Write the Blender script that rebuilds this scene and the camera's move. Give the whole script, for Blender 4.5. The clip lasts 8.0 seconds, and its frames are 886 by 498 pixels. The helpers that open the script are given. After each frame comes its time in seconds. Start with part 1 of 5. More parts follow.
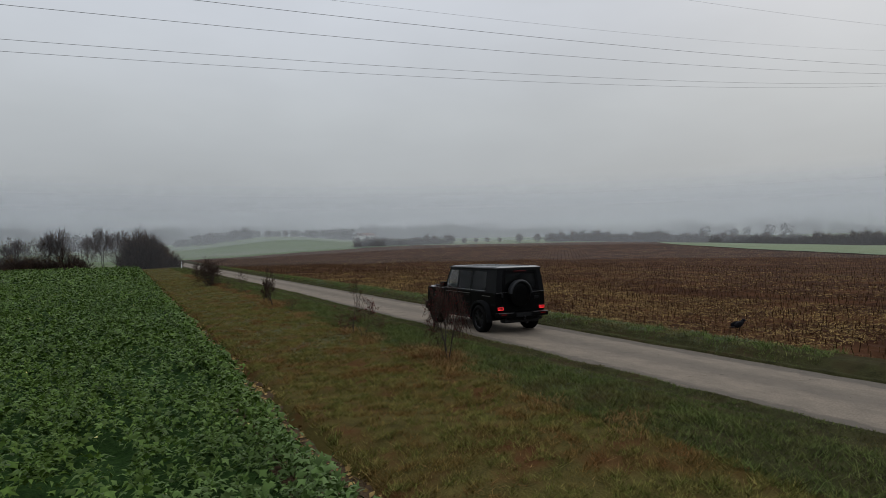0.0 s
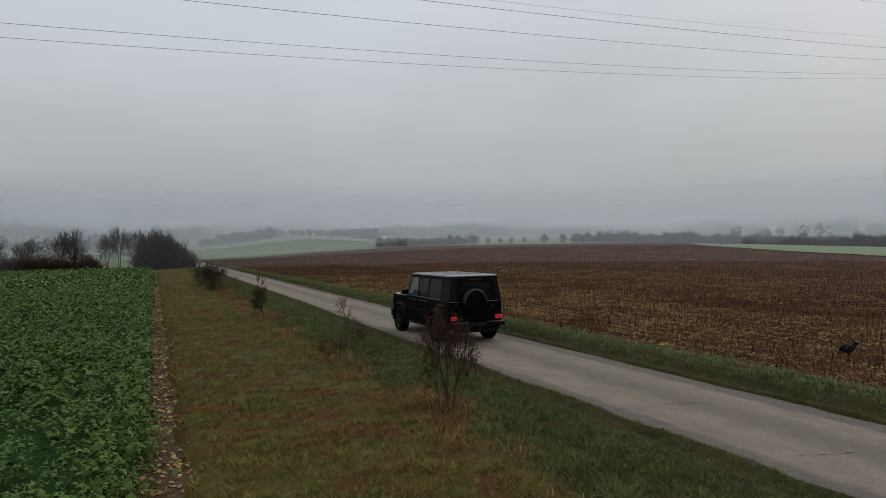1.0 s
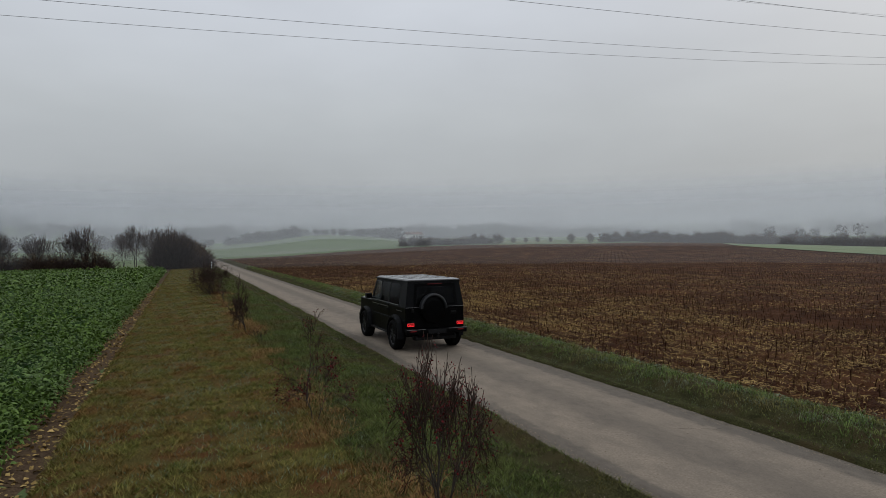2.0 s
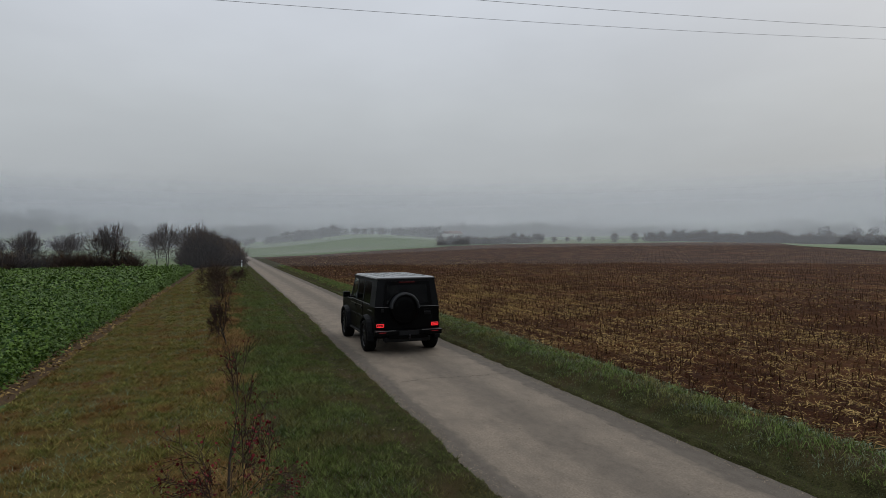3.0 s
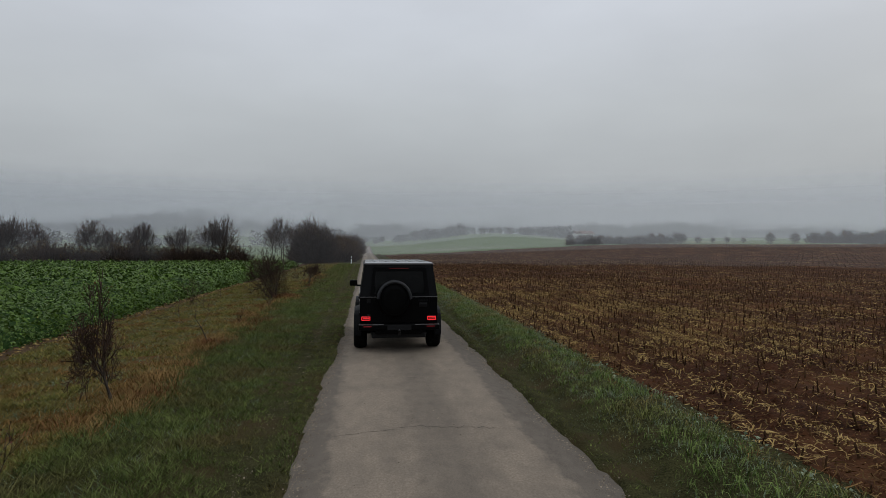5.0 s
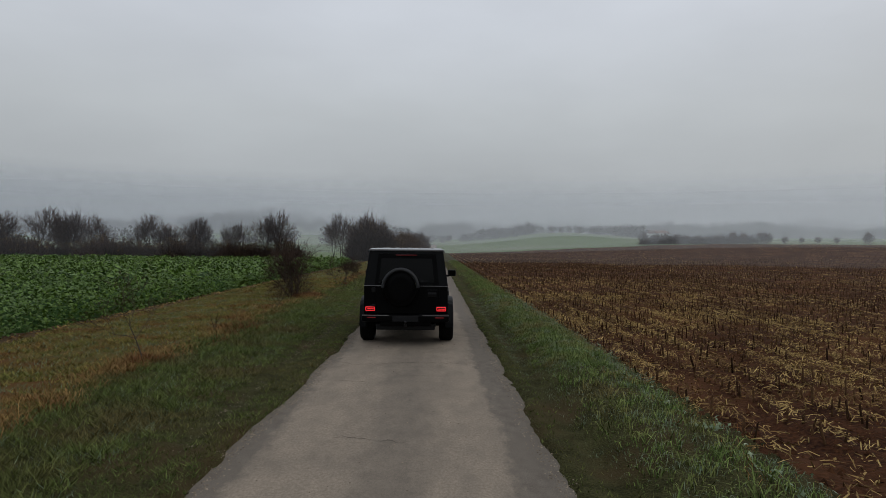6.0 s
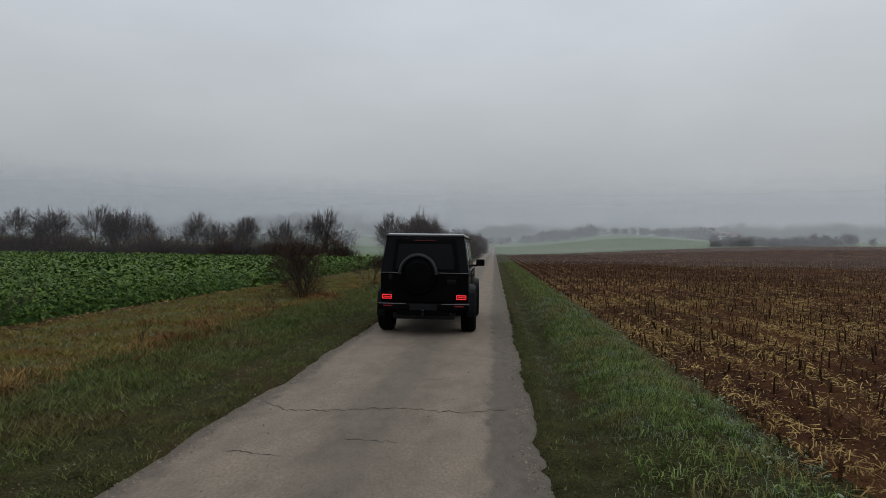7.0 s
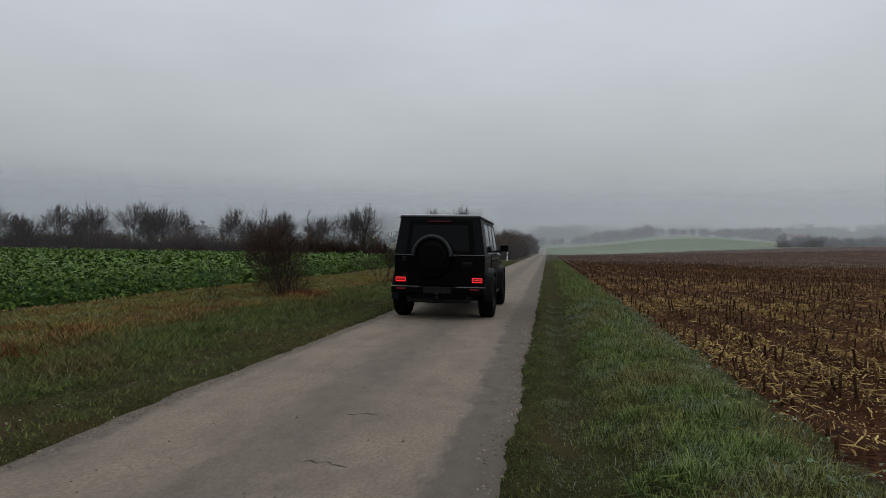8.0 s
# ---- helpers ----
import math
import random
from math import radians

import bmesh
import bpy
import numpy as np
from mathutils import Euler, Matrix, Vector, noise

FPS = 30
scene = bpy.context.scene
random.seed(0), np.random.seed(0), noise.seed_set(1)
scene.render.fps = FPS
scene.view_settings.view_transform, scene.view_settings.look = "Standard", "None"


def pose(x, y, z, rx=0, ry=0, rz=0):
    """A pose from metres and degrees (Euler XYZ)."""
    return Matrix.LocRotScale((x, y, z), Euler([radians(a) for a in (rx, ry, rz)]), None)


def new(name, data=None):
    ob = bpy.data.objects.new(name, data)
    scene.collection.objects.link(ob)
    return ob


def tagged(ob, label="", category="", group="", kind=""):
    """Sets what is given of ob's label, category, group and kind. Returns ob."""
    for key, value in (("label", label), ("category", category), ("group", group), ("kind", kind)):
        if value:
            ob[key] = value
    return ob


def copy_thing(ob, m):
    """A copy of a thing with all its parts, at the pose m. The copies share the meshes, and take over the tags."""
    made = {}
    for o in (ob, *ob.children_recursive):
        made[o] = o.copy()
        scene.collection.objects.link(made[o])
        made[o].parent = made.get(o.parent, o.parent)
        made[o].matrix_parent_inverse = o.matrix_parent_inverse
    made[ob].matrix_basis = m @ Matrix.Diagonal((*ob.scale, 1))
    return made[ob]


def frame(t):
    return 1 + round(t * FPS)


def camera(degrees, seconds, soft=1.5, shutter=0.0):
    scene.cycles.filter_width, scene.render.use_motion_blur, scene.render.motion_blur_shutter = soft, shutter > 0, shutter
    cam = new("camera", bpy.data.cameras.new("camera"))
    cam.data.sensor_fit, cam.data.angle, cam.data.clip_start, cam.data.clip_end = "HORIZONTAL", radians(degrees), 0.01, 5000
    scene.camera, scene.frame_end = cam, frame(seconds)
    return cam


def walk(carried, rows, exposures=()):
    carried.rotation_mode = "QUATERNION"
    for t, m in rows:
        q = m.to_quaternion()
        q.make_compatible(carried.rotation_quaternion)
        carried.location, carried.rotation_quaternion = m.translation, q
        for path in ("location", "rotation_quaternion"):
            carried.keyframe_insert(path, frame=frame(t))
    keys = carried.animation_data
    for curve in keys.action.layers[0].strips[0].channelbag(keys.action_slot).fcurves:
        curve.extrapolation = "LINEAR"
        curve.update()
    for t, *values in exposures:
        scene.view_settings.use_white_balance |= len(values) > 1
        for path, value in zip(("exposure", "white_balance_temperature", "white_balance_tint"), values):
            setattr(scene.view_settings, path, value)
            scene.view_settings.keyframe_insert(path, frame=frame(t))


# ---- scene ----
# ------------------------------------------------ camera and walk
cam = camera(69.4, 8.0, soft=0.75)
PATH = [
    (0.0, pose(-10.135, -0.015, 2.509, 89.81, 1.04, -26.49)),
    (0.5, pose(-9.171, 1.451, 2.595, 89.81, 0.93, -25.39)),
    (1.5, pose(-7.166, 4.849, 2.771, 89.8, 0.71, -23.19)),
    (3.0, pose(-4.226, 10.667, 2.655, 89.77, 0.47, -18.5)),
    (3.5, pose(-3.292, 12.773, 2.571, 89.75, 0.25, -15.7)),
    (4.0, pose(-2.39, 14.972, 2.487, 89.74, 0.13, -12.9)),
    (4.5, pose(-1.581, 17.14, 2.367, 89.82, 0.01, -10)),
    (6.0, pose(0.41, 23.784, 1.969, 89.75, -0.55, -0.8)),
    (6.5, pose(0.799, 25.967, 1.811, 89.83, -0.67, 2)),
    (7.0, pose(1.141, 28.057, 1.652, 89.91, -0.78, 4.6)),
    (7.5, pose(1.436, 30.131, 1.493, 89.89, -0.8, 7)),
    (8.0, pose(1.747, 32.315, 1.299, 89.97, -0.91, 9.3)),
]
walk(cam, PATH)

# ------------------------------------------------ sky, sun, exposure
SUN_ELEVATION, SUN_AZIMUTH = 32, 62


def make_world():
    w = bpy.data.worlds.new("overcast")
    scene.world = w
    w.use_nodes = True
    n, l = w.node_tree.nodes, w.node_tree.links
    n.clear()
    sky = n.new("ShaderNodeTexSky")
    sky.sky_type, sky.sun_disc = "NISHITA", False
    sky.sun_elevation, sky.sun_rotation = radians(SUN_ELEVATION), radians(SUN_AZIMUTH)
    sky.air_density, sky.dust_density = 1.0, 5.0
    clear = n.new("ShaderNodeBackground")
    clear.inputs["Strength"].default_value = 0.003
    l.new(sky.outputs[0], clear.inputs["Color"])
    co = n.new("ShaderNodeTexCoord")
    sep = n.new("ShaderNodeSeparateXYZ")
    l.new(co.outputs["Generated"], sep.inputs[0])
    ramp = n.new("ShaderNodeValToRGB")
    e = ramp.color_ramp.elements
    e[0].position, e[0].color = 0.0, (0.30, 0.315, 0.325, 1)
    e[1].position, e[1].color = 1.0, (0.74, 0.77, 0.82, 1)
    for p, c in ((0.05, (0.325, 0.345, 0.36)), (0.10, (0.385, 0.41, 0.43)), (0.2, (0.47, 0.50, 0.525)), (0.34, (0.565, 0.60, 0.655))):
        k = e.new(p)
        k.color = (*c, 1)
    l.new(sep.outputs["Z"], ramp.inputs[0])
    # cloud mottling, stretched sideways
    stretch = n.new("ShaderNodeMapping")
    stretch.inputs["Scale"].default_value = (1, 1, 2.6)
    l.new(co.outputs["Generated"], stretch.inputs[0])
    cloud = n.new("ShaderNodeTexNoise")
    cloud.inputs["Scale"].default_value, cloud.inputs["Detail"].default_value = 2.3, 5
    l.new(stretch.outputs[0], cloud.inputs["Vector"])
    rng = n.new("ShaderNodeMapRange")
    rng.inputs[1].default_value, rng.inputs[2].default_value = 0.3, 0.7
    rng.inputs[3].default_value, rng.inputs[4].default_value = 0.93, 1.07
    l.new(cloud.outputs["Fac"], rng.inputs[0])
    mul = n.new("ShaderNodeMix")
    mul.data_type, mul.blend_type = "RGBA", "MULTIPLY"
    mul.inputs[0].default_value = 1
    l.new(ramp.outputs[0], mul.inputs[6])
    l.new(rng.outputs[0], mul.inputs[7])
    grey = n.new("ShaderNodeBackground")
    l.new(mul.outputs[2], grey.inputs["Color"])
    add = n.new("ShaderNodeAddShader")
    l.new(clear.outputs[0], add.inputs[0])
    l.new(grey.outputs[0], add.inputs[1])
    out = n.new("ShaderNodeOutputWorld")
    l.new(add.outputs[0], out.inputs[0])


make_world()
sun = new("sun", bpy.data.lights.new("sun", "SUN"))
sun.data.energy, sun.data.angle, sun.data.color = 0.5, radians(40), (1.0, 0.97, 0.93)
sun.matrix_basis = pose(0, 0, 60, 90 - SUN_ELEVATION, 0, 180 - SUN_AZIMUTH)
scene.view_settings.exposure = 0.0


# ------------------------------------------------ materials
def surface(name, c1, c2, scale=5.0, rough=0.9, bump=0.0, fine=60.0, c3=None, patch=0.4, island=0.0, metal=0.0, spec=0.04, coat=0.0, lift=0.01, stretch=None):
    """Two colours in a coarse noise, broken by a fine one; c3 in large patches; island: spread of tone from piece to piece."""
    m = bpy.data.materials.new(name)
    m.use_nodes = True
    n, l = m.node_tree.nodes, m.node_tree.links
    b = n["Principled BSDF"]
    geo = n.new("ShaderNodeNewGeometry")

    def tex(s, detail=4):
        t = n.new("ShaderNodeTexNoise")
        t.inputs["Scale"].default_value, t.inputs["Detail"].default_value = s, detail
        if stretch:
            k = n.new("ShaderNodeMapping")
            k.inputs["Scale"].default_value = stretch
            l.new(geo.outputs["Position"], k.inputs[0])
            l.new(k.outputs[0], t.inputs["Vector"])
        else:
            l.new(geo.outputs["Position"], t.inputs["Vector"])
        return t

    def blend(fac, a, c, lo=0.35, hi=0.65):
        r = n.new("ShaderNodeMapRange")
        r.inputs[1].default_value, r.inputs[2].default_value = lo, hi
        l.new(fac, r.inputs[0])
        x = n.new("ShaderNodeMix")
        x.data_type = "RGBA"
        l.new(r.outputs[0], x.inputs[0])
        for sock, v in ((x.inputs[6], a), (x.inputs[7], c)):
            if isinstance(v, tuple):
                sock.default_value = (*v, 1)
            else:
                l.new(v, sock)
        return x.outputs[2]

    t1, t2 = tex(scale), tex(fine)
    mixed = n.new("ShaderNodeMath")
    mixed.operation = "MULTIPLY_ADD"
    l.new(t2.outputs["Fac"], mixed.inputs[0])
    mixed.inputs[1].default_value = 0.6
    half = n.new("ShaderNodeMath")
    half.operation = "MULTIPLY"
    l.new(t1.outputs["Fac"], half.inputs[0])
    half.inputs[1].default_value = 0.4
    l.new(half.outputs[0], mixed.inputs[2])
    col = blend(mixed.outputs[0], c1, c2, 0.38, 0.62)
    if c3:
        col = blend(tex(patch).outputs["Fac"], col, c3, 0.48, 0.66)
    if island:
        hsv = n.new("ShaderNodeHueSaturation")
        r = n.new("ShaderNodeMapRange")
        r.inputs[3].default_value, r.inputs[4].default_value = 1 - island, 1 + island
        l.new(geo.outputs["Random Per Island"], r.inputs[0])
        l.new(r.outputs[0], hsv.inputs["Value"])
        l.new(col, hsv.inputs["Color"])
        col = hsv.outputs[0]
    l.new(col, b.inputs["Base Color"])
    b.inputs["Roughness"].default_value, b.inputs["Metallic"].default_value = rough, metal
    b.inputs["Specular IOR Level"].default_value, b.inputs["Coat Weight"].default_value = spec, coat
    b.inputs["Coat Roughness"].default_value = 0.08
    if bump:
        k = n.new("ShaderNodeBump")
        k.inputs["Strength"].default_value, k.inputs["Distance"].default_value = bump, lift
        l.new(t2.outputs["Fac"], k.inputs["Height"])
        l.new(k.outputs[0], b.inputs["Normal"])
    return m


def paint(name, c, rough=0.4, metal=0.0, coat=0.0, glow=0.0, spec=0.5):
    """A plain made surface with faint dust."""
    d = tuple(min(1, v * 1.25 + 0.001) for v in c)
    m = surface(name, c, d, 3, rough, 0, 40, metal=metal, coat=coat, spec=spec)
    if glow:
        b = m.node_tree.nodes["Principled BSDF"]
        b.inputs["Emission Color"].default_value, b.inputs["Emission Strength"].default_value = (*c, 1), glow
    return m


def glass(name, tint, rough=0.03):
    m = bpy.data.materials.new(name)
    m.use_nodes = True
    b = m.node_tree.nodes["Principled BSDF"]
    b.inputs["Base Color"].default_value, b.inputs["Roughness"].default_value = (*tint, 1), rough
    b.inputs["Transmission Weight"].default_value, b.inputs["IOR"].default_value = 1.0, 1.45
    return m


def road_material():
    """Worn grey asphalt under dusty tan wheel tracks, bare along the crown and the ragged edges."""
    m = surface("asphalt", (0.092, 0.078, 0.064), (0.150, 0.129, 0.106), 9, 0.88, 0.4, 140, (0.118, 0.101, 0.083), 1.3, lift=0.005, stretch=(1, 0.5, 1), spec=0.12)
    n, l = m.node_tree.nodes, m.node_tree.links
    b = n["Principled BSDF"]
    base = b.inputs["Base Color"].links[0].from_socket
    geo = n.new("ShaderNodeNewGeometry")
    sep = n.new("ShaderNodeSeparateXYZ")
    l.new(geo.outputs["Position"], sep.inputs[0])

    def noise(scale, detail, stretch):
        k = n.new("ShaderNodeMapping")
        k.inputs["Scale"].default_value = stretch
        l.new(geo.outputs["Position"], k.inputs[0])
        t = n.new("ShaderNodeTexNoise")
        t.inputs["Scale"].default_value, t.inputs["Detail"].default_value = scale, detail
        t.inputs["Roughness"].default_value = 0.65
        l.new(k.outputs[0], t.inputs["Vector"])
        return t.outputs["Fac"]

    def calc(op, *v):
        k = n.new("ShaderNodeMath")
        k.operation = op
        for sock, w in zip(k.inputs, v):
            if isinstance(w, (int, float)):
                sock.default_value = w
            else:
                l.new(w, sock)
        return k.outputs[0]

    # place across the road, with wandering and with ragged borders
    across = calc("MULTIPLY_ADD", noise(0.9, 3, (1.6, 0.22, 1)), 0.30, sep.outputs["X"])
    across = calc("MULTIPLY_ADD", noise(5.5, 8, (1, 0.45, 1)), 0.46, across)
    span = n.new("ShaderNodeMapRange")
    span.inputs[1].default_value, span.inputs[2].default_value = -1.45 + 0.38, 1.45 + 0.38
    l.new(across, span.inputs[0])
    dust = n.new("ShaderNodeValToRGB")
    l.new(span.outputs[0], dust.inputs[0])
    e = dust.color_ramp.elements
    e[0].position, e[0].color = 0.0, (0.02, 0.02, 0.02, 1)
    e[1].position, e[1].color = 1.0, (0.0, 0.0, 0.0, 1)
    for p, v in ((0.06, 0.12), (0.10, 0.85), (0.24, 1.0), (0.38, 0.80), (0.44, 0.45), (0.56, 0.36), (0.64, 0.65), (0.70, 0.92), (0.855, 0.85), (0.89, 0.10)):
        k = e.new(p)
        k.color = (v, v, v, 1)
    patchy = n.new("ShaderNodeMapRange")
    patchy.inputs[1].default_value, patchy.inputs[2].default_value = 0.32, 0.62
    patchy.inputs[3].default_value, patchy.inputs[4].default_value = 0.45, 1.0
    l.new(noise(2.6, 8, (1, 0.5, 1)), patchy.inputs[0])
    cover = calc("MULTIPLY", dust.outputs[0], patchy.outputs[0])
    tan = n.new("ShaderNodeMix")
    tan.data_type = "RGBA"
    grain = n.new("ShaderNodeMapRange")
    grain.inputs[1].default_value, grain.inputs[2].default_value = 0.35, 0.65
    l.new(noise(45, 5, (1, 0.6, 1)), grain.inputs[0])
    l.new(grain.outputs[0], tan.inputs[0])
    tan.inputs[6].default_value, tan.inputs[7].default_value = (0.195, 0.160, 0.123, 1), (0.300, 0.247, 0.192, 1)
    mix = n.new("ShaderNodeMix")
    mix.data_type = "RGBA"
    l.new(cover, mix.inputs[0])
    l.new(base, mix.inputs[6])
    l.new(tan.outputs[2], mix.inputs[7])
    l.new(mix.outputs[2], b.inputs["Base Color"])
    return m


def fog_material(name, amount, low, high):
    """Mist that scatters the light of the sky above, thinning upwards from low to high metres."""
    m = bpy.data.materials.new(name)
    m.use_nodes = True
    n, l = m.node_tree.nodes, m.node_tree.links
    n.clear()
    geo = n.new("ShaderNodeNewGeometry")
    sep = n.new("ShaderNodeSeparateXYZ")
    l.new(geo.outputs["Position"], sep.inputs[0])
    r = n.new("ShaderNodeMapRange")
    r.interpolation_type = "SMOOTHSTEP"
    r.inputs[1].default_value, r.inputs[2].default_value = low, high
    r.inputs[3].default_value, r.inputs[4].default_value = amount, 0
    l.new(sep.outputs["Z"], r.inputs[0])
    up = n.new("ShaderNodeCombineXYZ")
    up.inputs[2].default_value = 1
    d = n.new("ShaderNodeBsdfDiffuse")
    d.inputs["Color"].default_value = (0.424, 0.446, 0.462, 1)
    l.new(up.outputs[0], d.inputs["Normal"])
    down = n.new("ShaderNodeCombineXYZ")
    down.inputs[2].default_value = -1
    through_light = n.new("ShaderNodeBsdfTranslucent")
    through_light.inputs["Color"].default_value = (0.424, 0.446, 0.462, 1)
    l.new(down.outputs[0], through_light.inputs["Normal"])
    both = n.new("ShaderNodeAddShader")
    l.new(d.outputs[0], both.inputs[0])
    l.new(through_light.outputs[0], both.inputs[1])
    tr = n.new("ShaderNodeBsdfTransparent")
    x = n.new("ShaderNodeMixShader")
    l.new(r.outputs[0], x.inputs[0])
    l.new(tr.outputs[0], x.inputs[1])
    l.new(both.outputs[0], x.inputs[2])
    o = n.new("ShaderNodeOutputMaterial")
    l.new(x.outputs[0], o.inputs[0])
    return m


M_SOIL = surface("stubble_soil", (0.020, 0.0085, 0.0048), (0.066, 0.027, 0.0125), 2.5, 0.95, 1.0, 22, (0.084, 0.037, 0.0165), 0.35, island=0.35, lift=0.03)
M_MEADOW = surface("mown_turf", (0.050, 0.042, 0.013), (0.125, 0.100, 0.030), 3.0, 0.95, 1.0, 40, (0.095, 0.045, 0.017), 1.1, lift=0.03)
M_VERGE = surface("verge_turf", (0.020, 0.020, 0.008), (0.062, 0.060, 0.024), 3.5, 0.95, 1.0, 45, (0.055, 0.040, 0.019), 0.9, lift=0.03)
M_LAND = surface("far_pasture", (0.085, 0.125, 0.050), (0.115, 0.155, 0.066), 0.05, 0.95, 0, 0.4, (0.150, 0.165, 0.10), 0.012)
M_TILTH = surface("bare_earth", (0.055, 0.035, 0.022), (0.11, 0.075, 0.045), 3, 0.95, 0.8, 30, lift=0.02)
M_GRIT = surface("grit", (0.12, 0.095, 0.07), (0.25, 0.205, 0.155), 3, 0.95, 0, 20, island=0.45)
M_ROAD = road_material()
M_CRACK = surface("crack_fill", (0.05, 0.043, 0.036), (0.09, 0.078, 0.066), 20, 0.95)
M_GRASS = surface("green_grass", (0.058, 0.084, 0.022), (0.148, 0.176, 0.052), 2.2, 0.75, 0, 9, (0.118, 0.100, 0.038), 0.8, island=0.45, spec=0.08)
M_SHORT = surface("mown_grass", (0.105, 0.122, 0.030), (0.235, 0.198, 0.062), 2.2, 0.8, 0, 9, (0.185, 0.100, 0.036), 1.2, island=0.5)
M_LUSH = surface("lush_grass", (0.070, 0.115, 0.028), (0.175, 0.225, 0.066), 2.6, 0.75, 0, 9, (0.165, 0.140, 0.052), 1.0, island=0.5, spec=0.08)
M_FROST = surface("pale_grass", (0.12, 0.17, 0.095), (0.21, 0.25, 0.16), 1.4, 0.6, 0, 6, island=0.35, spec=0.2)
M_DRY = surface("dry_grass", (0.155, 0.082, 0.030), (0.31, 0.20, 0.080), 1.6, 0.85, 0, 9, (0.13, 0.05, 0.022), 0.9, island=0.45)
M_LEAF = surface("crop_leaf", (0.052, 0.098, 0.014), (0.106, 0.168, 0.032), 1.6, 0.5, 0, 14, (0.092, 0.150, 0.042), 0.3, island=0.38, spec=0.10)
# shade between the crop leaves, put into a darker green
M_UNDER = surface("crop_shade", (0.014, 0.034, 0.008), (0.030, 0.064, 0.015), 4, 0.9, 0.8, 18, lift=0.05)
M_FLOWER = surface("crop_flower", (0.55, 0.50, 0.12), (0.6, 0.58, 0.3), 5, 0.8)
M_STALK = surface("maize_stalk", (0.028, 0.014, 0.008), (0.085, 0.046, 0.022), 2, 0.9, 0, 20, island=0.6)
M_STRAW = surface("maize_straw", (0.205, 0.130, 0.046), (0.44, 0.315, 0.125), 1.5, 0.8, 0, 15, (0.11, 0.056, 0.022), 0.6, island=0.55)
M_BARK = surface("bark", (0.045, 0.036, 0.030), (0.085, 0.072, 0.06), 8, 0.9, 0.4, 60)
M_TWIG = surface("twigs", (0.040, 0.027, 0.022), (0.072, 0.047, 0.037), 3, 0.9, 0, 20, island=0.35)
M_RED = surface("red_berries", (0.075, 0.010, 0.013), (0.15, 0.018, 0.022), 30, 0.5, island=0.5)
M_BROWNLEAF = surface("withered_leaves", (0.050, 0.030, 0.015), (0.11, 0.068, 0.026), 2, 0.8, 0, 15, island=0.5)
M_WOOD = surface("distant_crowns", (0.038, 0.035, 0.030), (0.058, 0.052, 0.042), 0.06, 0.95, 0, 2, island=0.25)
M_BLACK = paint("black_paint", (0.0012, 0.0012, 0.0014), 0.38, spec=0.06)
M_SATIN = paint("satin_black_paint", (0.0042, 0.0046, 0.0054), 0.5, spec=0.10)
M_ARCH = paint("satin_grey_paint", (0.012, 0.013, 0.015), 0.42, spec=0.3)
M_PLASTIC = paint("black_plastic", (0.004, 0.004, 0.0045), 0.6, spec=0.2)
M_ROOF = paint("wet_roof_paint", (0.02, 0.021, 0.024), 0.22, coat=0.6)
M_RUBBER = surface("tyre_rubber", (0.005, 0.005, 0.005), (0.010, 0.0095, 0.009), 6, 0.85, 0.3, 80)
M_RIM = paint("black_alloy", (0.012, 0.012, 0.013), 0.3, metal=0.6)
M_TINT = paint("tinted_glass", (0.0015, 0.0016, 0.0018), 0.08, spec=0.12)
M_CLEAR = glass("clear_glass", (0.55, 0.6, 0.6))
M_CHROME = paint("grey_metal", (0.28, 0.28, 0.29), 0.3, metal=0.9)
M_LAMP = paint("lit_tail_lamp", (0.95, 0.022, 0.028), 0.3, glow=0.85)
M_REFLECTOR_GLOW = paint("glowing_reflector_red", (0.20, 0.008, 0.012), 0.2, glow=0.18)
M_LENS = paint("dim_lamp_lens", (0.075, 0.004, 0.006), 0.2, glow=0.10)
M_HEAD = paint("lamp_lens", (0.5, 0.5, 0.52), 0.1, metal=0.3)
M_SEAT = paint("dark_leather", (0.02, 0.018, 0.017), 0.6)
M_PLATE = paint("plate_backing", (0.008, 0.008, 0.009), 0.5, spec=0.15)
M_WHITE = paint("white_plastic", (0.75, 0.76, 0.76), 0.5)
M_WIRE = paint("cable_metal", (0.2, 0.2, 0.21), 0.6, metal=0.2)
M_STEEL = paint("galvanised_steel", (0.22, 0.23, 0.235), 0.6, metal=0.3)
M_CROW = surface("black_feathers", (0.006, 0.006, 0.008), (0.014, 0.014, 0.018), 20, 0.5)
M_WALL = paint("white_render", (0.55, 0.55, 0.53), 0.9)
M_TILE = surface("roof_tiles", (0.12, 0.06, 0.045), (0.18, 0.09, 0.065), 3, 0.9)


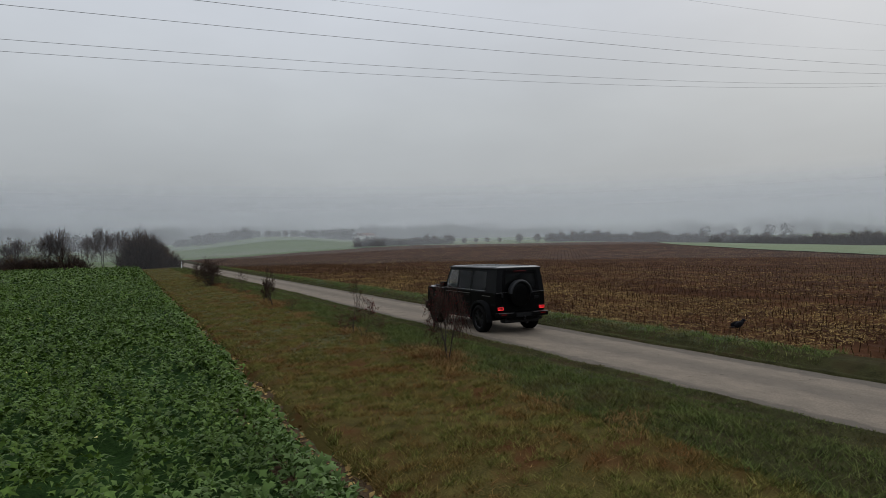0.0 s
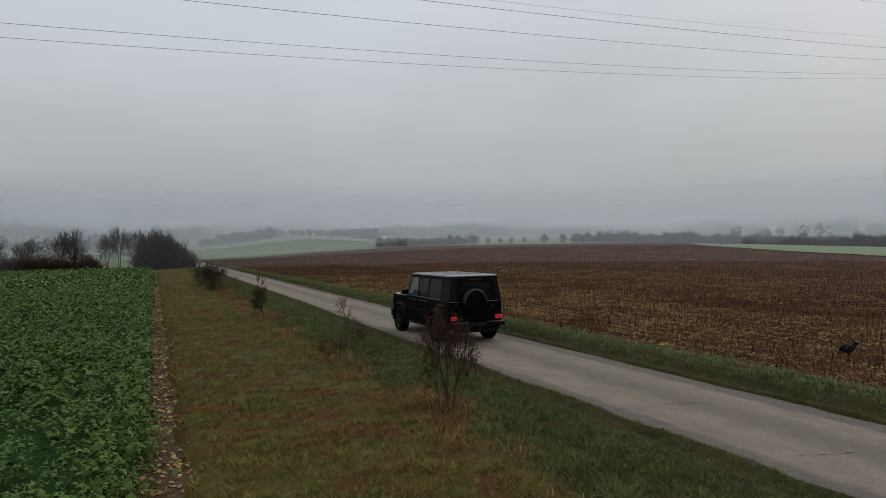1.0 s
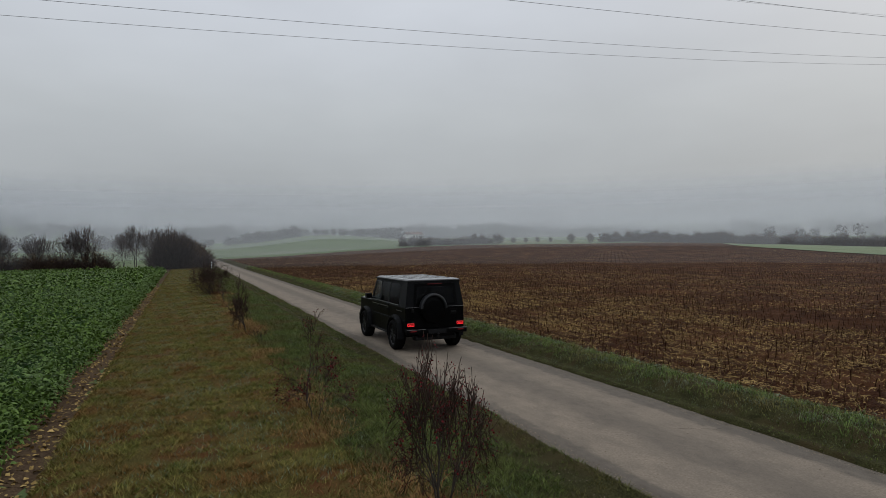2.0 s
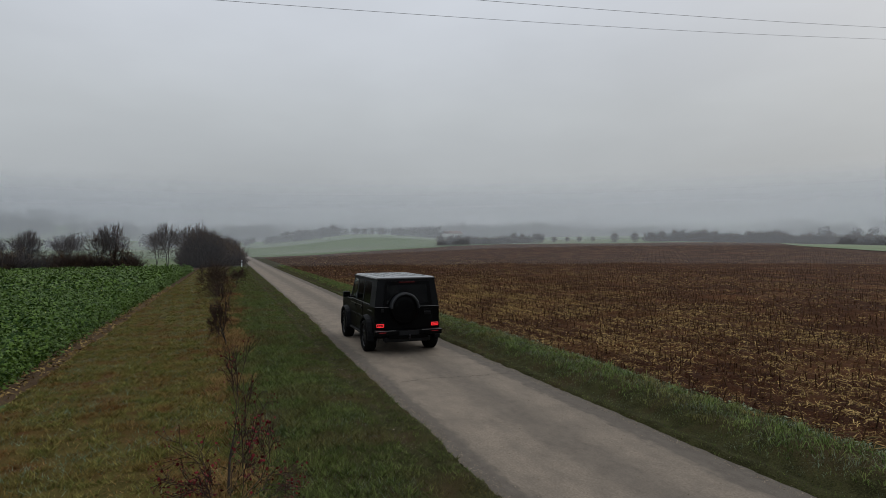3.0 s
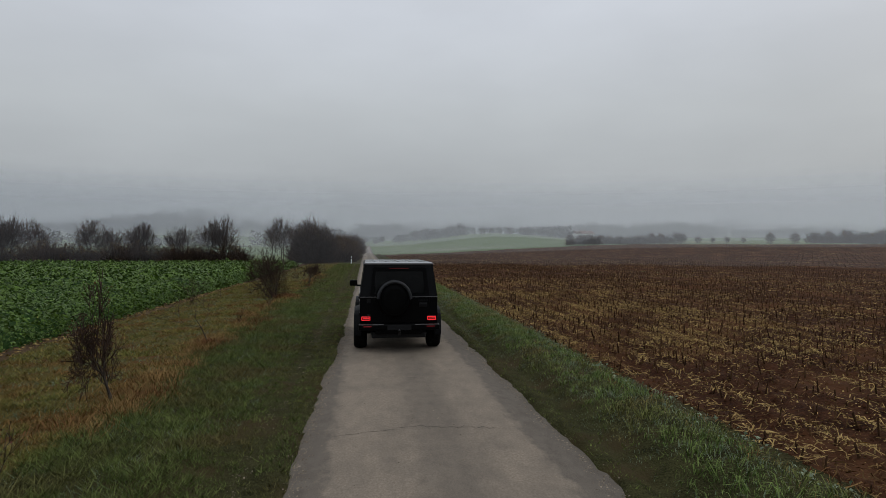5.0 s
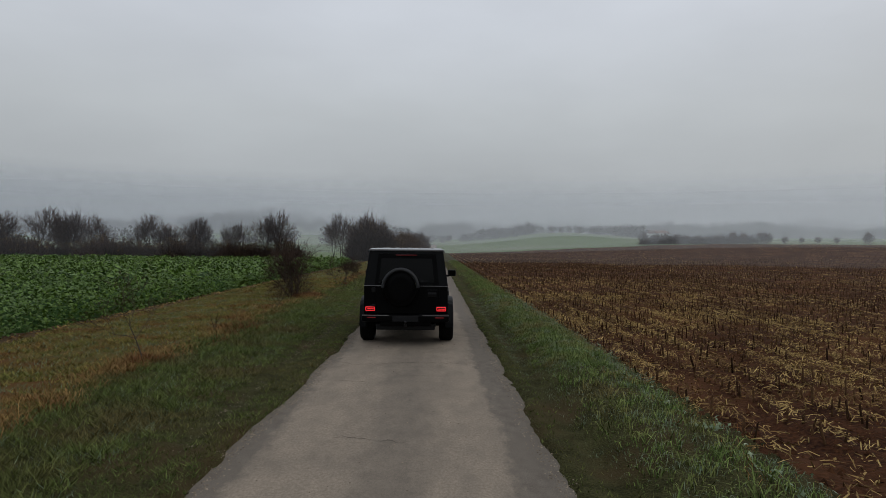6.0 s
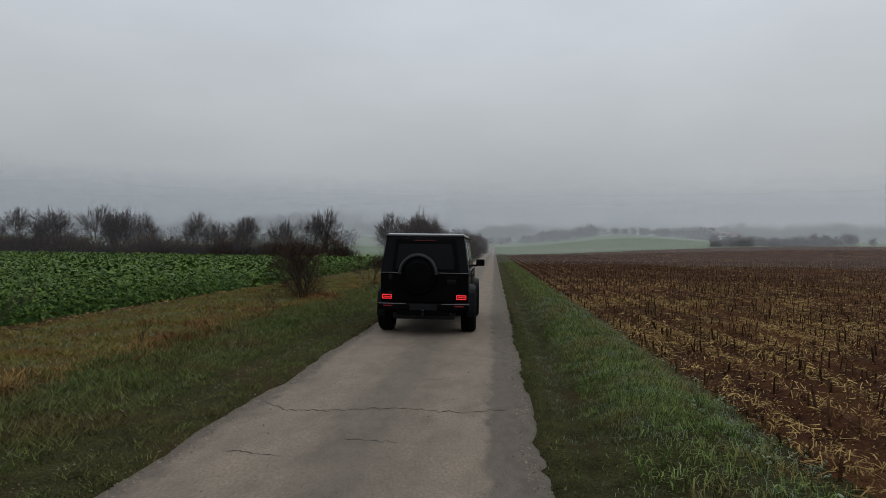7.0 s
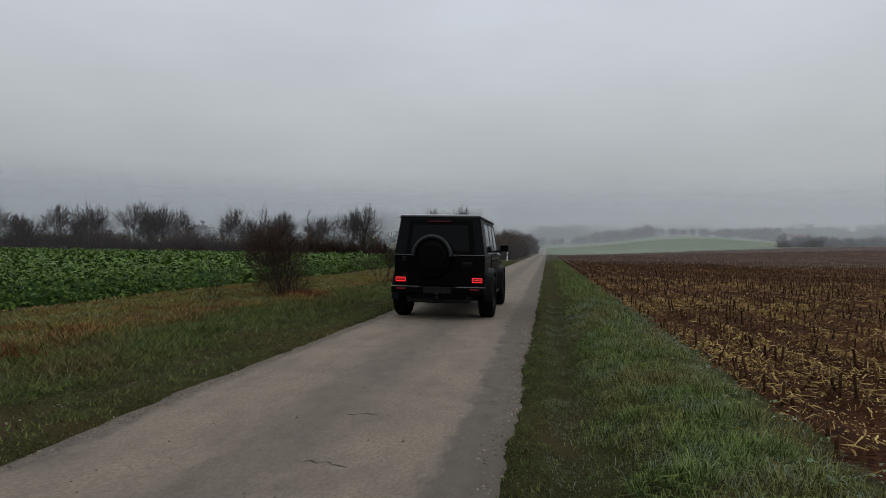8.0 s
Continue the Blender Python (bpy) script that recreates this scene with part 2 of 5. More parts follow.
# ------------------------------------------------ mesh helpers
def raw(name, verts, quads=None, tris=None, material=None, smooth=False):
    """A mesh from arrays of places and of corner numbers."""
    me = bpy.data.meshes.new(name)
    parts = [np.asarray(f, dtype=np.int32) for f in (quads, tris) if f is not None and len(f)]
    loops = np.concatenate([f.ravel() for f in parts])
    totals = np.concatenate([np.full(len(f), f.shape[1], dtype=np.int32) for f in parts])
    starts = np.concatenate(([0], np.cumsum(totals)[:-1])).astype(np.int32)
    verts = np.asarray(verts, dtype=np.float32)
    me.vertices.add(len(verts))
    me.vertices.foreach_set("co", verts.ravel())
    me.loops.add(len(loops))
    me.loops.foreach_set("vertex_index", loops)
    me.polygons.add(len(totals))
    me.polygons.foreach_set("loop_start", starts)
    me.update(calc_edges=True)
    if material:
        me.materials.append(material)
    if smooth:
        me.polygons.foreach_set("use_smooth", np.ones(len(totals), dtype=bool))
    me.validate()
    return me


def part(name, bm, material, parent, label="", smooth=False):
    """Links a bmesh as one mesh object under a thing or a part."""
    me = bpy.data.meshes.new(name)
    bm.to_mesh(me)
    bm.free()
    me.materials.append(material)
    if smooth:
        me.polygons.foreach_set("use_smooth", np.ones(len(me.polygons), dtype=bool))
    ob = new(name, me)
    ob.parent = parent
    if label:
        tagged(ob, label)
    return ob


def mesh_part(name, me, parent, label=""):
    ob = new(name, me)
    ob.parent = parent
    if label:
        tagged(ob, label)
    return ob


def block(x0, x1, y0, y1, z0, z1, bevel=0.01, top=(0, 0), shift=0.0, seg=2):
    """A bevelled box; top: how far its upper face draws in along x and y, shift: and moves along y."""
    bm = bmesh.new()
    cx, cy = (x0 + x1) / 2, (y0 + y1) / 2
    hx, hy = (x1 - x0) / 2, (y1 - y0) / 2
    vs = []
    for z, dx, dy, s in ((z0, 0, 0, 0), (z1, top[0], top[1], shift)):
        for sx, sy in ((-1, -1), (1, -1), (1, 1), (-1, 1)):
            vs.append(bm.verts.new((cx + sx * (hx - dx), cy + sy * (hy - dy) + s, z)))
    for f in ((3, 2, 1, 0), (4, 5, 6, 7), (0, 1, 5, 4), (1, 2, 6, 5), (2, 3, 7, 6), (3, 0, 4, 7)):
        bm.faces.new([vs[i] for i in f])
    if bevel:
        bmesh.ops.bevel(bm, geom=bm.edges[:], offset=bevel, segments=seg, affect="EDGES", profile=0.6)
    return bm


def extruded(outline, x0, x1, bevel=0.0, inset=None, seg=2):
    """A side outline of (y, z) corners, swept from x0 to x1; inset(z) draws each corner in."""
    bm = bmesh.new()
    rows = []
    for x, s in ((x0, 1), (x1, -1)):
        rows.append([bm.verts.new((x + s * (inset(z) if inset else 0), y, z)) for y, z in outline])
    n = len(outline)
    bm.faces.new(rows[0])
    bm.faces.new(rows[1][::-1])
    for i in range(n):
        j = (i + 1) % n
        bm.faces.new((rows[0][j], rows[0][i], rows[1][i], rows[1][j]))
    bmesh.ops.recalc_face_normals(bm, faces=bm.faces[:])
    if bevel:
        bmesh.ops.bevel(bm, geom=bm.edges[:], offset=bevel, segments=seg, affect="EDGES", profile=0.6)
    return bm


def lathe(profile, n=36, axis="x", arc=(0, 360)):
    """A profile of (radius, along) turned round an axis."""
    bm = bmesh.new()
    full = arc[1] - arc[0] >= 360
    steps = n if full else n + 1
    rings = []
    for i in range(steps):
        a = radians(arc[0] + (arc[1] - arc[0]) * i / n)
        c, s = math.cos(a), math.sin(a)
        rings.append([bm.verts.new({"x": (u, r * c, r * s), "y": (r * c, u, r * s), "z": (r * c, r * s, u)}[axis]) for r, u in profile])
    for i in range(n):
        a, b = rings[i], rings[(i + 1) % steps]
        for j in range(len(profile) - 1):
            bm.faces.new((a[j], a[j + 1], b[j + 1], b[j]))
    bmesh.ops.remove_doubles(bm, verts=bm.verts[:], dist=1e-5)
    bmesh.ops.recalc_face_normals(bm, faces=bm.faces[:])
    return bm


def moved(bm, m):
    bmesh.ops.transform(bm, matrix=m, verts=bm.verts[:])
    return bm


def joined(*bms):
    out = bmesh.new()
    for b in bms:
        me = bpy.data.meshes.new("scratch")
        b.to_mesh(me)
        b.free()
        out.from_mesh(me)
        bpy.data.meshes.remove(me)
    return out


def step(v, a, b):
    t = np.clip((np.asarray(v, dtype=float) - a) / (b - a), 0, 1)
    return t * t * (3 - 2 * t)


# ------------------------------------------------ the lie of the land
def land(x, y):
    """Height of the ground: level by the road, a gentle rise across the stubble field, pasture and hills far off."""
    x, y = np.asarray(x, dtype=float), np.asarray(y, dtype=float)
    r = np.hypot(x, y - 25)
    az = np.degrees(np.arctan2(x, np.maximum(y - 10, 1)))
    z = 3.1 * step(r, 55, 170) * step(x, -10, 75) * (1 - 0.75 * step(x - 0.6 * y, 20, 110))
    z = z + 0.021 * np.clip(r - 190, 0, 900) + 40 * step(r, 700, 1800)
    z = z + 3.6 * np.exp(-((az - 11) / 5) ** 2) * step(r, 210, 360) + 15 * np.exp(-((az + 14) / 9) ** 2) * step(r, 380, 680)
    return z


def wave(x, y, s, seed):
    """Soft unevenness from a few crossed waves."""
    g = np.random.default_rng(seed)
    z = 0
    for k in range(5):
        a, f, p = g.uniform(0, 6.28), g.uniform(0.6, 1.8) / s, g.uniform(0, 6.28)
        z = z + np.sin((x * math.cos(a) + y * math.sin(a)) * f * 6.28 + p) / 5
    return z


def strip(name, xs, ys, height, material, label, category):
    """A sheet over the given lines of x and y."""
    X, Y = np.meshgrid(np.asarray(xs, float), np.asarray(ys, float))
    V = np.stack([X.ravel(), Y.ravel(), height(X, Y).ravel()], 1)
    nx, ny = len(xs), len(ys)
    i = (np.arange(ny - 1)[:, None] * nx + np.arange(nx - 1)[None, :]).ravel()
    me = raw(name, V, np.stack([i, i + 1, i + nx + 1, i + nx], 1), None, material, True)
    return tagged(new(name, me), label, category, kind="structure")


def spaced(a, b, near, grow):
    """Lines from a to b whose spacing grows."""
    v, d = [a], near
    while v[-1] < b:
        v.append(v[-1] + d)
        d *= grow
    return v


def ground_sheet():
    rad = [0.0] + spaced(12, 4200, 4, 1.045)
    n = 160
    V, Q = [(0, 25, -0.09)], []
    for r in rad[1:]:
        for k in range(n):
            a = 2 * math.pi * k / n
            V.append((r * math.sin(a), 25 + r * math.cos(a), 0))
    V = np.array(V)
    V[:, 2] = land(V[:, 0], V[:, 1]) - 0.09 - 0.25 * step(np.hypot(V[:, 0], V[:, 1] - 25), 60, 200) * (np.hypot(V[:, 0], V[:, 1] - 25) < 260)
    T = [(0, 1 + (k + 1) % n, 1 + k) for k in range(n)]
    for i in range(len(rad) - 2):
        for k in range(n):
            a, b = 1 + i * n + k, 1 + i * n + (k + 1) % n
            Q.append((a, b, b + n, a + n))
    me = raw("ground", V, Q, T, M_LAND, True)
    tagged(new("ground", me), "misty green pasture rising to low hills", "ground", kind="structure")


ROAD_HALF = 1.46
ground_sheet()
LONG = list(np.arange(-14, 75, 0.35)) + spaced(75, 330, 0.5, 1.03)
SHORT_Y = [y for y in LONG if y < 190]


def road_z(x, y):
    return land(x, y) + 0.03 - 0.02 * (x / ROAD_HALF) ** 2 + 0.006 * wave(x, y, 1.5, 3)


road = strip("road", np.linspace(-ROAD_HALF - 0.1, ROAD_HALF + 0.1, 17), LONG, road_z, M_ROAD, "worn grey asphalt farm road with dusty wheel tracks", "road")


def edge_l(x, y):
    """Where the turf ends beside the asphalt."""
    return -1.52 + 0.17 * step(y, 27, 36) + 0.05 * wave(x * 0.3, y, 2.6, 4) + 0.018 * wave(x, y, 0.8, 2) + 0.02 * wave(x, y, 0.3, 52)


def edge_r(x, y):
    return 1.50 + 0.04 * wave(x * 0.3, y, 2.7, 18) + 0.016 * wave(x, y, 0.8, 19) + 0.018 * wave(x, y, 0.3, 53)


def verge_l(x, y):
    edge = step(x - edge_l(x, y), -0.12, 0.10)
    track = np.exp(-((x + 1.98) / 0.14) ** 2) * 0.035
    return land(x, y) + 0.055 - track + 0.03 * wave(x, y, 2.2, 5) + 0.02 * wave(x, y, 0.6, 6) + 0.015 * wave(x, y, 0.27, 54) - edge * (0.13 + 0.03 * wave(x, y, 0.5, 7))


def verge_r(x, y):
    edge = 1 - step(x - edge_r(x, y), -0.10, 0.12)
    rut = np.exp(-((x - 1.92) / 0.15) ** 2) * 0.06
    bank = 0.10 * step(x, 2.0, 2.5) * (1 - step(x, 2.9, 3.5))
    return land(x, y) + 0.055 + bank - rut + 0.03 * wave(x, y, 1.8, 8) + 0.025 * wave(x, y, 0.5, 9) + 0.015 * wave(x, y, 0.24, 55) - edge * (0.13 + 0.03 * wave(x, y, 0.5, 10))


def meadow_z(x, y):
    return land(x, y) + 0.05 + 0.05 * wave(x, y, 3, 11) + 0.03 * wave(x, y, 0.7, 12) - 0.2 * (1 - step(x + 0.12 * wave(y, x * 0, 1.1, 20), -8.0, -7.75))


def tilth_z(x, y):
    return land(x, y) - 0.03 + 0.05 * wave(x, y, 0.8, 13) + 0.03 * wave(x, y, 0.25, 14) - 0.05 * np.exp(-((x + 7.95) / 0.15) ** 2)


def field_z(x, y):
    near = 1 - step(x, 25, 60)
    return land(x, y) + 0.03 + near * (0.035 * wave(x, y, 0.9, 15) + 0.045 * wave(x, y, 0.33, 16) + 0.03 * wave(x * 1.5, y, 0.24, 56) + 0.03 * np.cos(x * 2 * math.pi / 0.75)) + 0.10 * wave(x, y, 14, 17) * step(x, 4, 12)


VERGE_Y = [y for y in LONG if y < 14] + list(np.arange(14, 56, 0.12)) + [y for y in LONG if 56 < y < 190]
strip("verge", list(np.linspace(-4.2, -1.8, 22)) + list(np.linspace(-1.76, -1.12, 22)), VERGE_Y, verge_l, M_VERGE, "green grass verge beside the asphalt", "verge")
strip("verge", list(np.linspace(1.14, 1.74, 22)) + list(np.linspace(1.78, 3.62, 26)), VERGE_Y, verge_r, M_VERGE, "green grass bank with a wheel rut by the road", "verge")
strip("meadow", np.linspace(-8.0, -4.1, 30), SHORT_Y, meadow_z, M_MEADOW, "mown yellowish grass strip between crop and road", "meadow")
strip("bare_strip", np.linspace(-8.9, -7.8, 14), SHORT_Y, tilth_z, M_TILTH, "bare earth furrow with fallen leaves along the crop", "soil")
FIELD_X = list(np.arange(3.3, 20, 0.125)) + spaced(22, 215, 0.3, 1.06)
FIELD_Y = list(np.arange(-14, 62, 0.2)) + spaced(62, 178, 0.3, 1.05)
strip("stubble_field", FIELD_X, FIELD_Y, field_z, M_SOIL, "reddish brown maize field with cut stubble", "field")

M_STRIP = surface("sown_strip", (0.16, 0.20, 0.11), (0.21, 0.25, 0.15), 0.3, 0.9, 0, 2)


def sown_strip():
    """A pale sown strip on the far side of the stubble field, widening away from its tip."""
    a = np.radians(np.linspace(45, 70, 40))
    t = np.linspace(0, 1, 40)
    near, far = 172 - 92 * t ** 0.55, 176 - 22 * t
    V, n = [], 6
    for k in range(n):
        d = near + (far - near) * k / (n - 1)
        x, y = -10 + d * np.sin(a), d * np.cos(a)
        V.append(np.stack([x, y, field_z(x, y) + 0.12], 1))
    V = np.concatenate(V)
    i = (np.arange(n - 1)[:, None] * 40 + np.arange(39)[None, :]).ravel()
    me = raw("sown_strip", V, np.stack([i, i + 1, i + 41, i + 40], 1), None, M_STRIP, True)
    tagged(new("sown_strip", me), "pale green sown strip across the stubble field", "field", kind="structure")


sown_strip()


# ------------------------------------------------ scattered growth
def stuff(name, me, label, category):
    return tagged(new(name, me), label, category, kind="stuff")


def blade_mesh(name, x, y, z, h, w, lean, g, material):
    """Grass blades: each a tapered leaf bent once."""
    n = len(x)
    a, d = g.uniform(0, 2 * math.pi, n), g.uniform(0, 2 * math.pi, n)
    L = lean * g.uniform(0.3, 1.0, n) * h
    sx, sy = np.cos(a) * w / 2, np.sin(a) * w / 2
    lx, ly = np.cos(d) * L, np.sin(d) * L
    V = np.empty((n, 5, 3))
    V[:, 0] = np.stack([x - sx, y - sy, z - 0.02], 1)
    V[:, 1] = np.stack([x + sx, y + sy, z - 0.02], 1)
    V[:, 2] = np.stack([x + sx * 0.8 + lx * 0.35, y + sy * 0.8 + ly * 0.35, z + h * 0.6], 1)
    V[:, 3] = np.stack([x - sx * 0.8 + lx * 0.35, y - sy * 0.8 + ly * 0.35, z + h * 0.6], 1)
    V[:, 4] = np.stack([x + lx, y + ly, z + h * (1 - 0.25 * lean)], 1)
    b = np.arange(n)[:, None] * 5
    return raw(name, V.reshape(-1, 3), b + np.array([[0, 1, 2, 3]]), b + np.array([[3, 2, 4]]), material)


def scatter(g, x0, x1, y0, y1, density):
    n = int((x1 - x0) * (y1 - y0) * density)
    return g.uniform(x0, x1, n), g.uniform(y0, y1, n)


def several(g, areas):
    xs, ys, ss = [], [], []
    for x0, x1, y0, y1, d, s in areas:
        x, y = scatter(g, x0, x1, y0, y1, d)
        xs.append(x), ys.append(y), ss.append(np.full(len(x), s))
    return np.concatenate(xs), np.concatenate(ys), np.concatenate(ss)


def clumped(g, x, y, s, seed, keep=0.0):
    k = wave(x, y, s, seed) + g.normal(0, 0.25, len(x)) > keep
    return k


def turf_mesh(name, x, y, z, h, w, lean, g, material):
    """Short turf: one bent-over pointed blade each."""
    n = len(x)
    a, d = g.uniform(0, 2 * math.pi, n), g.uniform(0, 2 * math.pi, n)
    L = lean * g.uniform(0.2, 1.0, n) * h
    sx, sy = np.cos(a) * w / 2, np.sin(a) * w / 2
    V = np.empty((n, 3, 3))
    V[:, 0] = np.stack([x - sx, y - sy, z - 0.01], 1)
    V[:, 1] = np.stack([x + sx, y + sy, z - 0.01], 1)
    V[:, 2] = np.stack([x + np.cos(d) * L, y + np.sin(d) * L, z + h], 1)
    return raw(name, V.reshape(-1, 3), None, np.arange(n)[:, None] * 3 + np.array([[0, 1, 2]]), material)


def grasses():
    g = np.random.default_rng(21)
    # bank right of the road: worn turf and a rut, then long grass in tufts
    x, y, s = several(g, [(1.3, 3.75, 33.5, 42, 4200, 0.88), (1.3, 3.75, 42, 60, 1000, 1.6), (1.3, 3.75, 8, 33.5, 800, 1.7), (1.3, 3.75, 60, 105, 150, 3.0)])
    tall = step(x + 0.22 * wave(x, y, 1.4, 57), 1.95, 2.45) * (1 - 0.6 * step(x, 3.1, 3.6))
    worn = np.exp(-((x - 1.92) / 0.16) ** 2)
    k = (g.uniform(0, 1, len(x)) < 0.50 + 0.50 * tall - 0.40 * worn + 0.25 * wave(x, y, 0.35, 58)) & (x > edge_r(x, y) - 0.05 + g.normal(0, 0.03, len(x))) & (x < 3.42 + 0.22 * wave(y, x * 0, 0.9, 36) + g.normal(0, 0.08, len(x)))
    x, y, s, tall = x[k], y[k], s[k], tall[k]
    tuft = (0.62 + 0.7 * wave(x, y, 1.1, 22) + 1.7 * wave(x, y, 0.45, 29) + 0.9 * wave(x, y, 0.22, 59)).clip(0.06)
    h = (0.018 + 0.088 * tall * tuft) * g.uniform(0.4, 1.35, len(x))
    low = tall < 0.3
    me = turf_mesh("grass", x[low], y[low], verge_r(x[low], y[low]), h[low] * 1.3, 0.0085 * s[low] * g.uniform(0.6, 1.5, low.sum()), 1.8, g, M_GRASS)
    stuff("grass", me, "short worn grass beside the wheel rut", "grass")
    k = ~low
    me = blade_mesh("grass", x[k], y[k], verge_r(x[k], y[k]), h[k], 0.0050 * s[k] * g.uniform(0.6, 1.5, k.sum()), 1.7, g, M_LUSH)
    stuff("grass", me, "lush green grass tufts on the roadside bank", "grass")
    x, y, s = several(g, [(1.75, 3.5, 33.5, 48, 1900, 0.75), (1.9, 3.5, 10, 33.5, 420, 1.3)])
    k = clumped(g, x, y, 1.1, 23, 0.12)
    x, y, s = x[k], y[k], s[k]
    me = blade_mesh("grass", x, y, verge_r(x, y), (0.03 + 0.05 * step(x, 2.0, 2.5)) * g.uniform(0.5, 1.4, len(x)), 0.0042 * s, 1.8, g, M_FROST)
    stuff("grass", me, "pale dew-covered grass on the roadside bank", "grass")
    x, y, s = several(g, [(3.0, 3.65, 33, 52, 260, 0.8), (3.0, 3.6, 10, 33, 90, 1.2)])
    k = clumped(g, x, y, 0.8, 60, 0.1)
    x, y, s = x[k], y[k], s[k]
    me = leaf_mesh("weeds", x, y, verge_r(x, y) + g.uniform(0.01, 0.07, len(x)), 0.045 * s * g.uniform(0.5, 1.5, len(x)), g, M_FROST, True, 0.6)
    stuff("weeds", me, "grey-green low weeds along the field's edge", "weeds")
    x, y, s = several(g, [(2.9, 3.7, 33, 60, 420, 0.9), (2.9, 3.7, 6, 33, 160, 1.3)])
    k = clumped(g, x, y, 1.2, 66, 0.1)
    x, y, s = x[k], y[k], s[k]
    me = blade_mesh("dry_grass", x, y, verge_r(x, y), 0.075 * g.uniform(0.4, 1.4, len(x)), 0.0055 * s, 2.0, g, M_DRY)
    stuff("dry_grass", me, "bleached grass where the bank meets the field", "dry grass")
    # verge left of the road
    x, y, s = several(g, [(-4.25, -1.2, 0.5, 6, 1300, 1.2), (-4.25, -1.2, 6, 30, 2300, 1.15), (-4.25, -1.2, 30, 50, 1700, 1.2), (-4.25, -1.2, 50, 105, 230, 2.6)])
    thin = 0.62 * np.exp(-((x + 1.98) / 0.12) ** 2) * step(wave(y, y * 0, 4, 61), -0.5, 0.1)
    k = (g.uniform(0, 1, len(x)) < 0.85 - thin + 0.45 * wave(x, y, 0.4, 62) - 0.25 * step(x, -2.6, -1.7)) & (x < edge_l(x, y) + 0.06 + g.normal(0, 0.035, len(x)))
    x, y, s = x[k], y[k], s[k]
    h = (0.022 + 0.030 * (1 - step(x, -2.9, -2.0))) * g.uniform(0.4, 1.5, len(x)) * (1 + 0.6 * wave(x, y, 0.9, 26) + 0.9 * wave(x, y, 0.33, 63)).clip(0.25)
    me = turf_mesh("grass", x, y, verge_l(x, y), h * 1.25, 0.0095 * s * g.uniform(0.6, 1.5, len(x)), 2.0, g, M_GRASS)
    stuff("grass", me, "short green grass on the verge beside the road", "grass")
    x, y, s = several(g, [(-4.1, -2.3, 8, 48, 330, 1.2)])
    k = clumped(g, x, y, 1.5, 64, 0.1)
    x, y, s = x[k], y[k], s[k]
    me = turf_mesh("grass", x, y, verge_l(x, y), 0.06 * g.uniform(0.4, 1.3, len(x)), 0.007 * s, 1.8, g, M_FROST)
    stuff("grass", me, "pale dew-covered grass on the verge", "grass")
    # mown strip
    x, y, s = several(g, [(-7.85, -4.1, 2.5, 30, 2300, 1.15), (-7.85, -4.1, 30, 60, 900, 1.6), (-7.85, -4.1, 60, 100, 160, 2.6)])
    clump = wave(x, y, 0.55, 27) + 0.5 * wave(x, y, 2.3, 28) + 0.45 * wave(x, y, 0.25, 65)
    k = clump + g.normal(0, 0.22, len(x)) > -0.12
    x, y, s, clump = x[k], y[k], s[k], clump[k]
    h = 0.036 * g.uniform(0.4, 1.5, len(x)) * (1 + 0.9 * clump).clip(0.3)
    me = turf_mesh("grass", x, y, meadow_z(x, y), h * 1.2, 0.010 * s * g.uniform(0.6, 1.5, len(x)), 2.2, g, M_SHORT)
    stuff("grass", me, "mown yellow-green grass with brown patches", "grass")
    x, y, s = several(g, [(-7.7, -4.3, 14, 50, 260, 1.4), (-7.7, -4.3, 50, 100, 90, 2.6)])
    k = clumped(g, x, y, 1.7, 67, 0.0)
    x, y, s = x[k], y[k], s[k]
    me = turf_mesh("grass", x, y, meadow_z(x, y), 0.055 * g.uniform(0.4, 1.3, len(x)), 0.009 * s, 2.0, g, M_FROST)
    stuff("grass", me, "pale dew-covered grass on the mown strip", "grass")
    # withered tufts along the line of saplings
    cy = np.concatenate([g.uniform(6, 70, 150), g.normal(12.2, 0.8, 24), g.normal(18, 0.5, 8), g.normal(29, 0.6, 14), g.normal(36, 2.5, 20), g.normal(47.5, 0.9, 22)])
    cx = -4.2 + g.normal(0, 0.2, len(cy)) + 0.13 * np.sin(cy * 0.7)
    n = 120
    x = (cx[:, None] + g.normal(0, 0.17, (len(cx), n))).ravel()
    y = (cy[:, None] + g.normal(0, 0.17, (len(cx), n))).ravel()
    big = np.repeat(g.uniform(0.3, 1.0, len(cx)) ** 1.6, n)
    h = 0.30 * big * g.uniform(0.3, 1.2, len(x))
    me = blade_mesh("dry_grass", x, y, meadow_z(x, y), h, 0.0065 * g.uniform(0.6, 1.5, len(x)), 2.2, g, M_DRY)
    stuff("dry_grass", me, "withered straw-coloured grass tufts along the saplings", "dry grass")
    x, y, s = several(g, [(-7.6, -4.2, 5, 45, 260, 1)])
    k = clumped(g, x, y, 1.3, 25, 0.12)
    x, y = x[k], y[k]
    me = turf_mesh("dry_grass", x, y, meadow_z(x, y) + 0.01, 0.03 * g.uniform(0.2, 1.6, len(x)), 0.012 * g.uniform(0.5, 1.4, len(x)), 4.0, g, M_DRY)
    stuff("dry_grass", me, "brown mown hay lying on the grass strip", "dry grass")


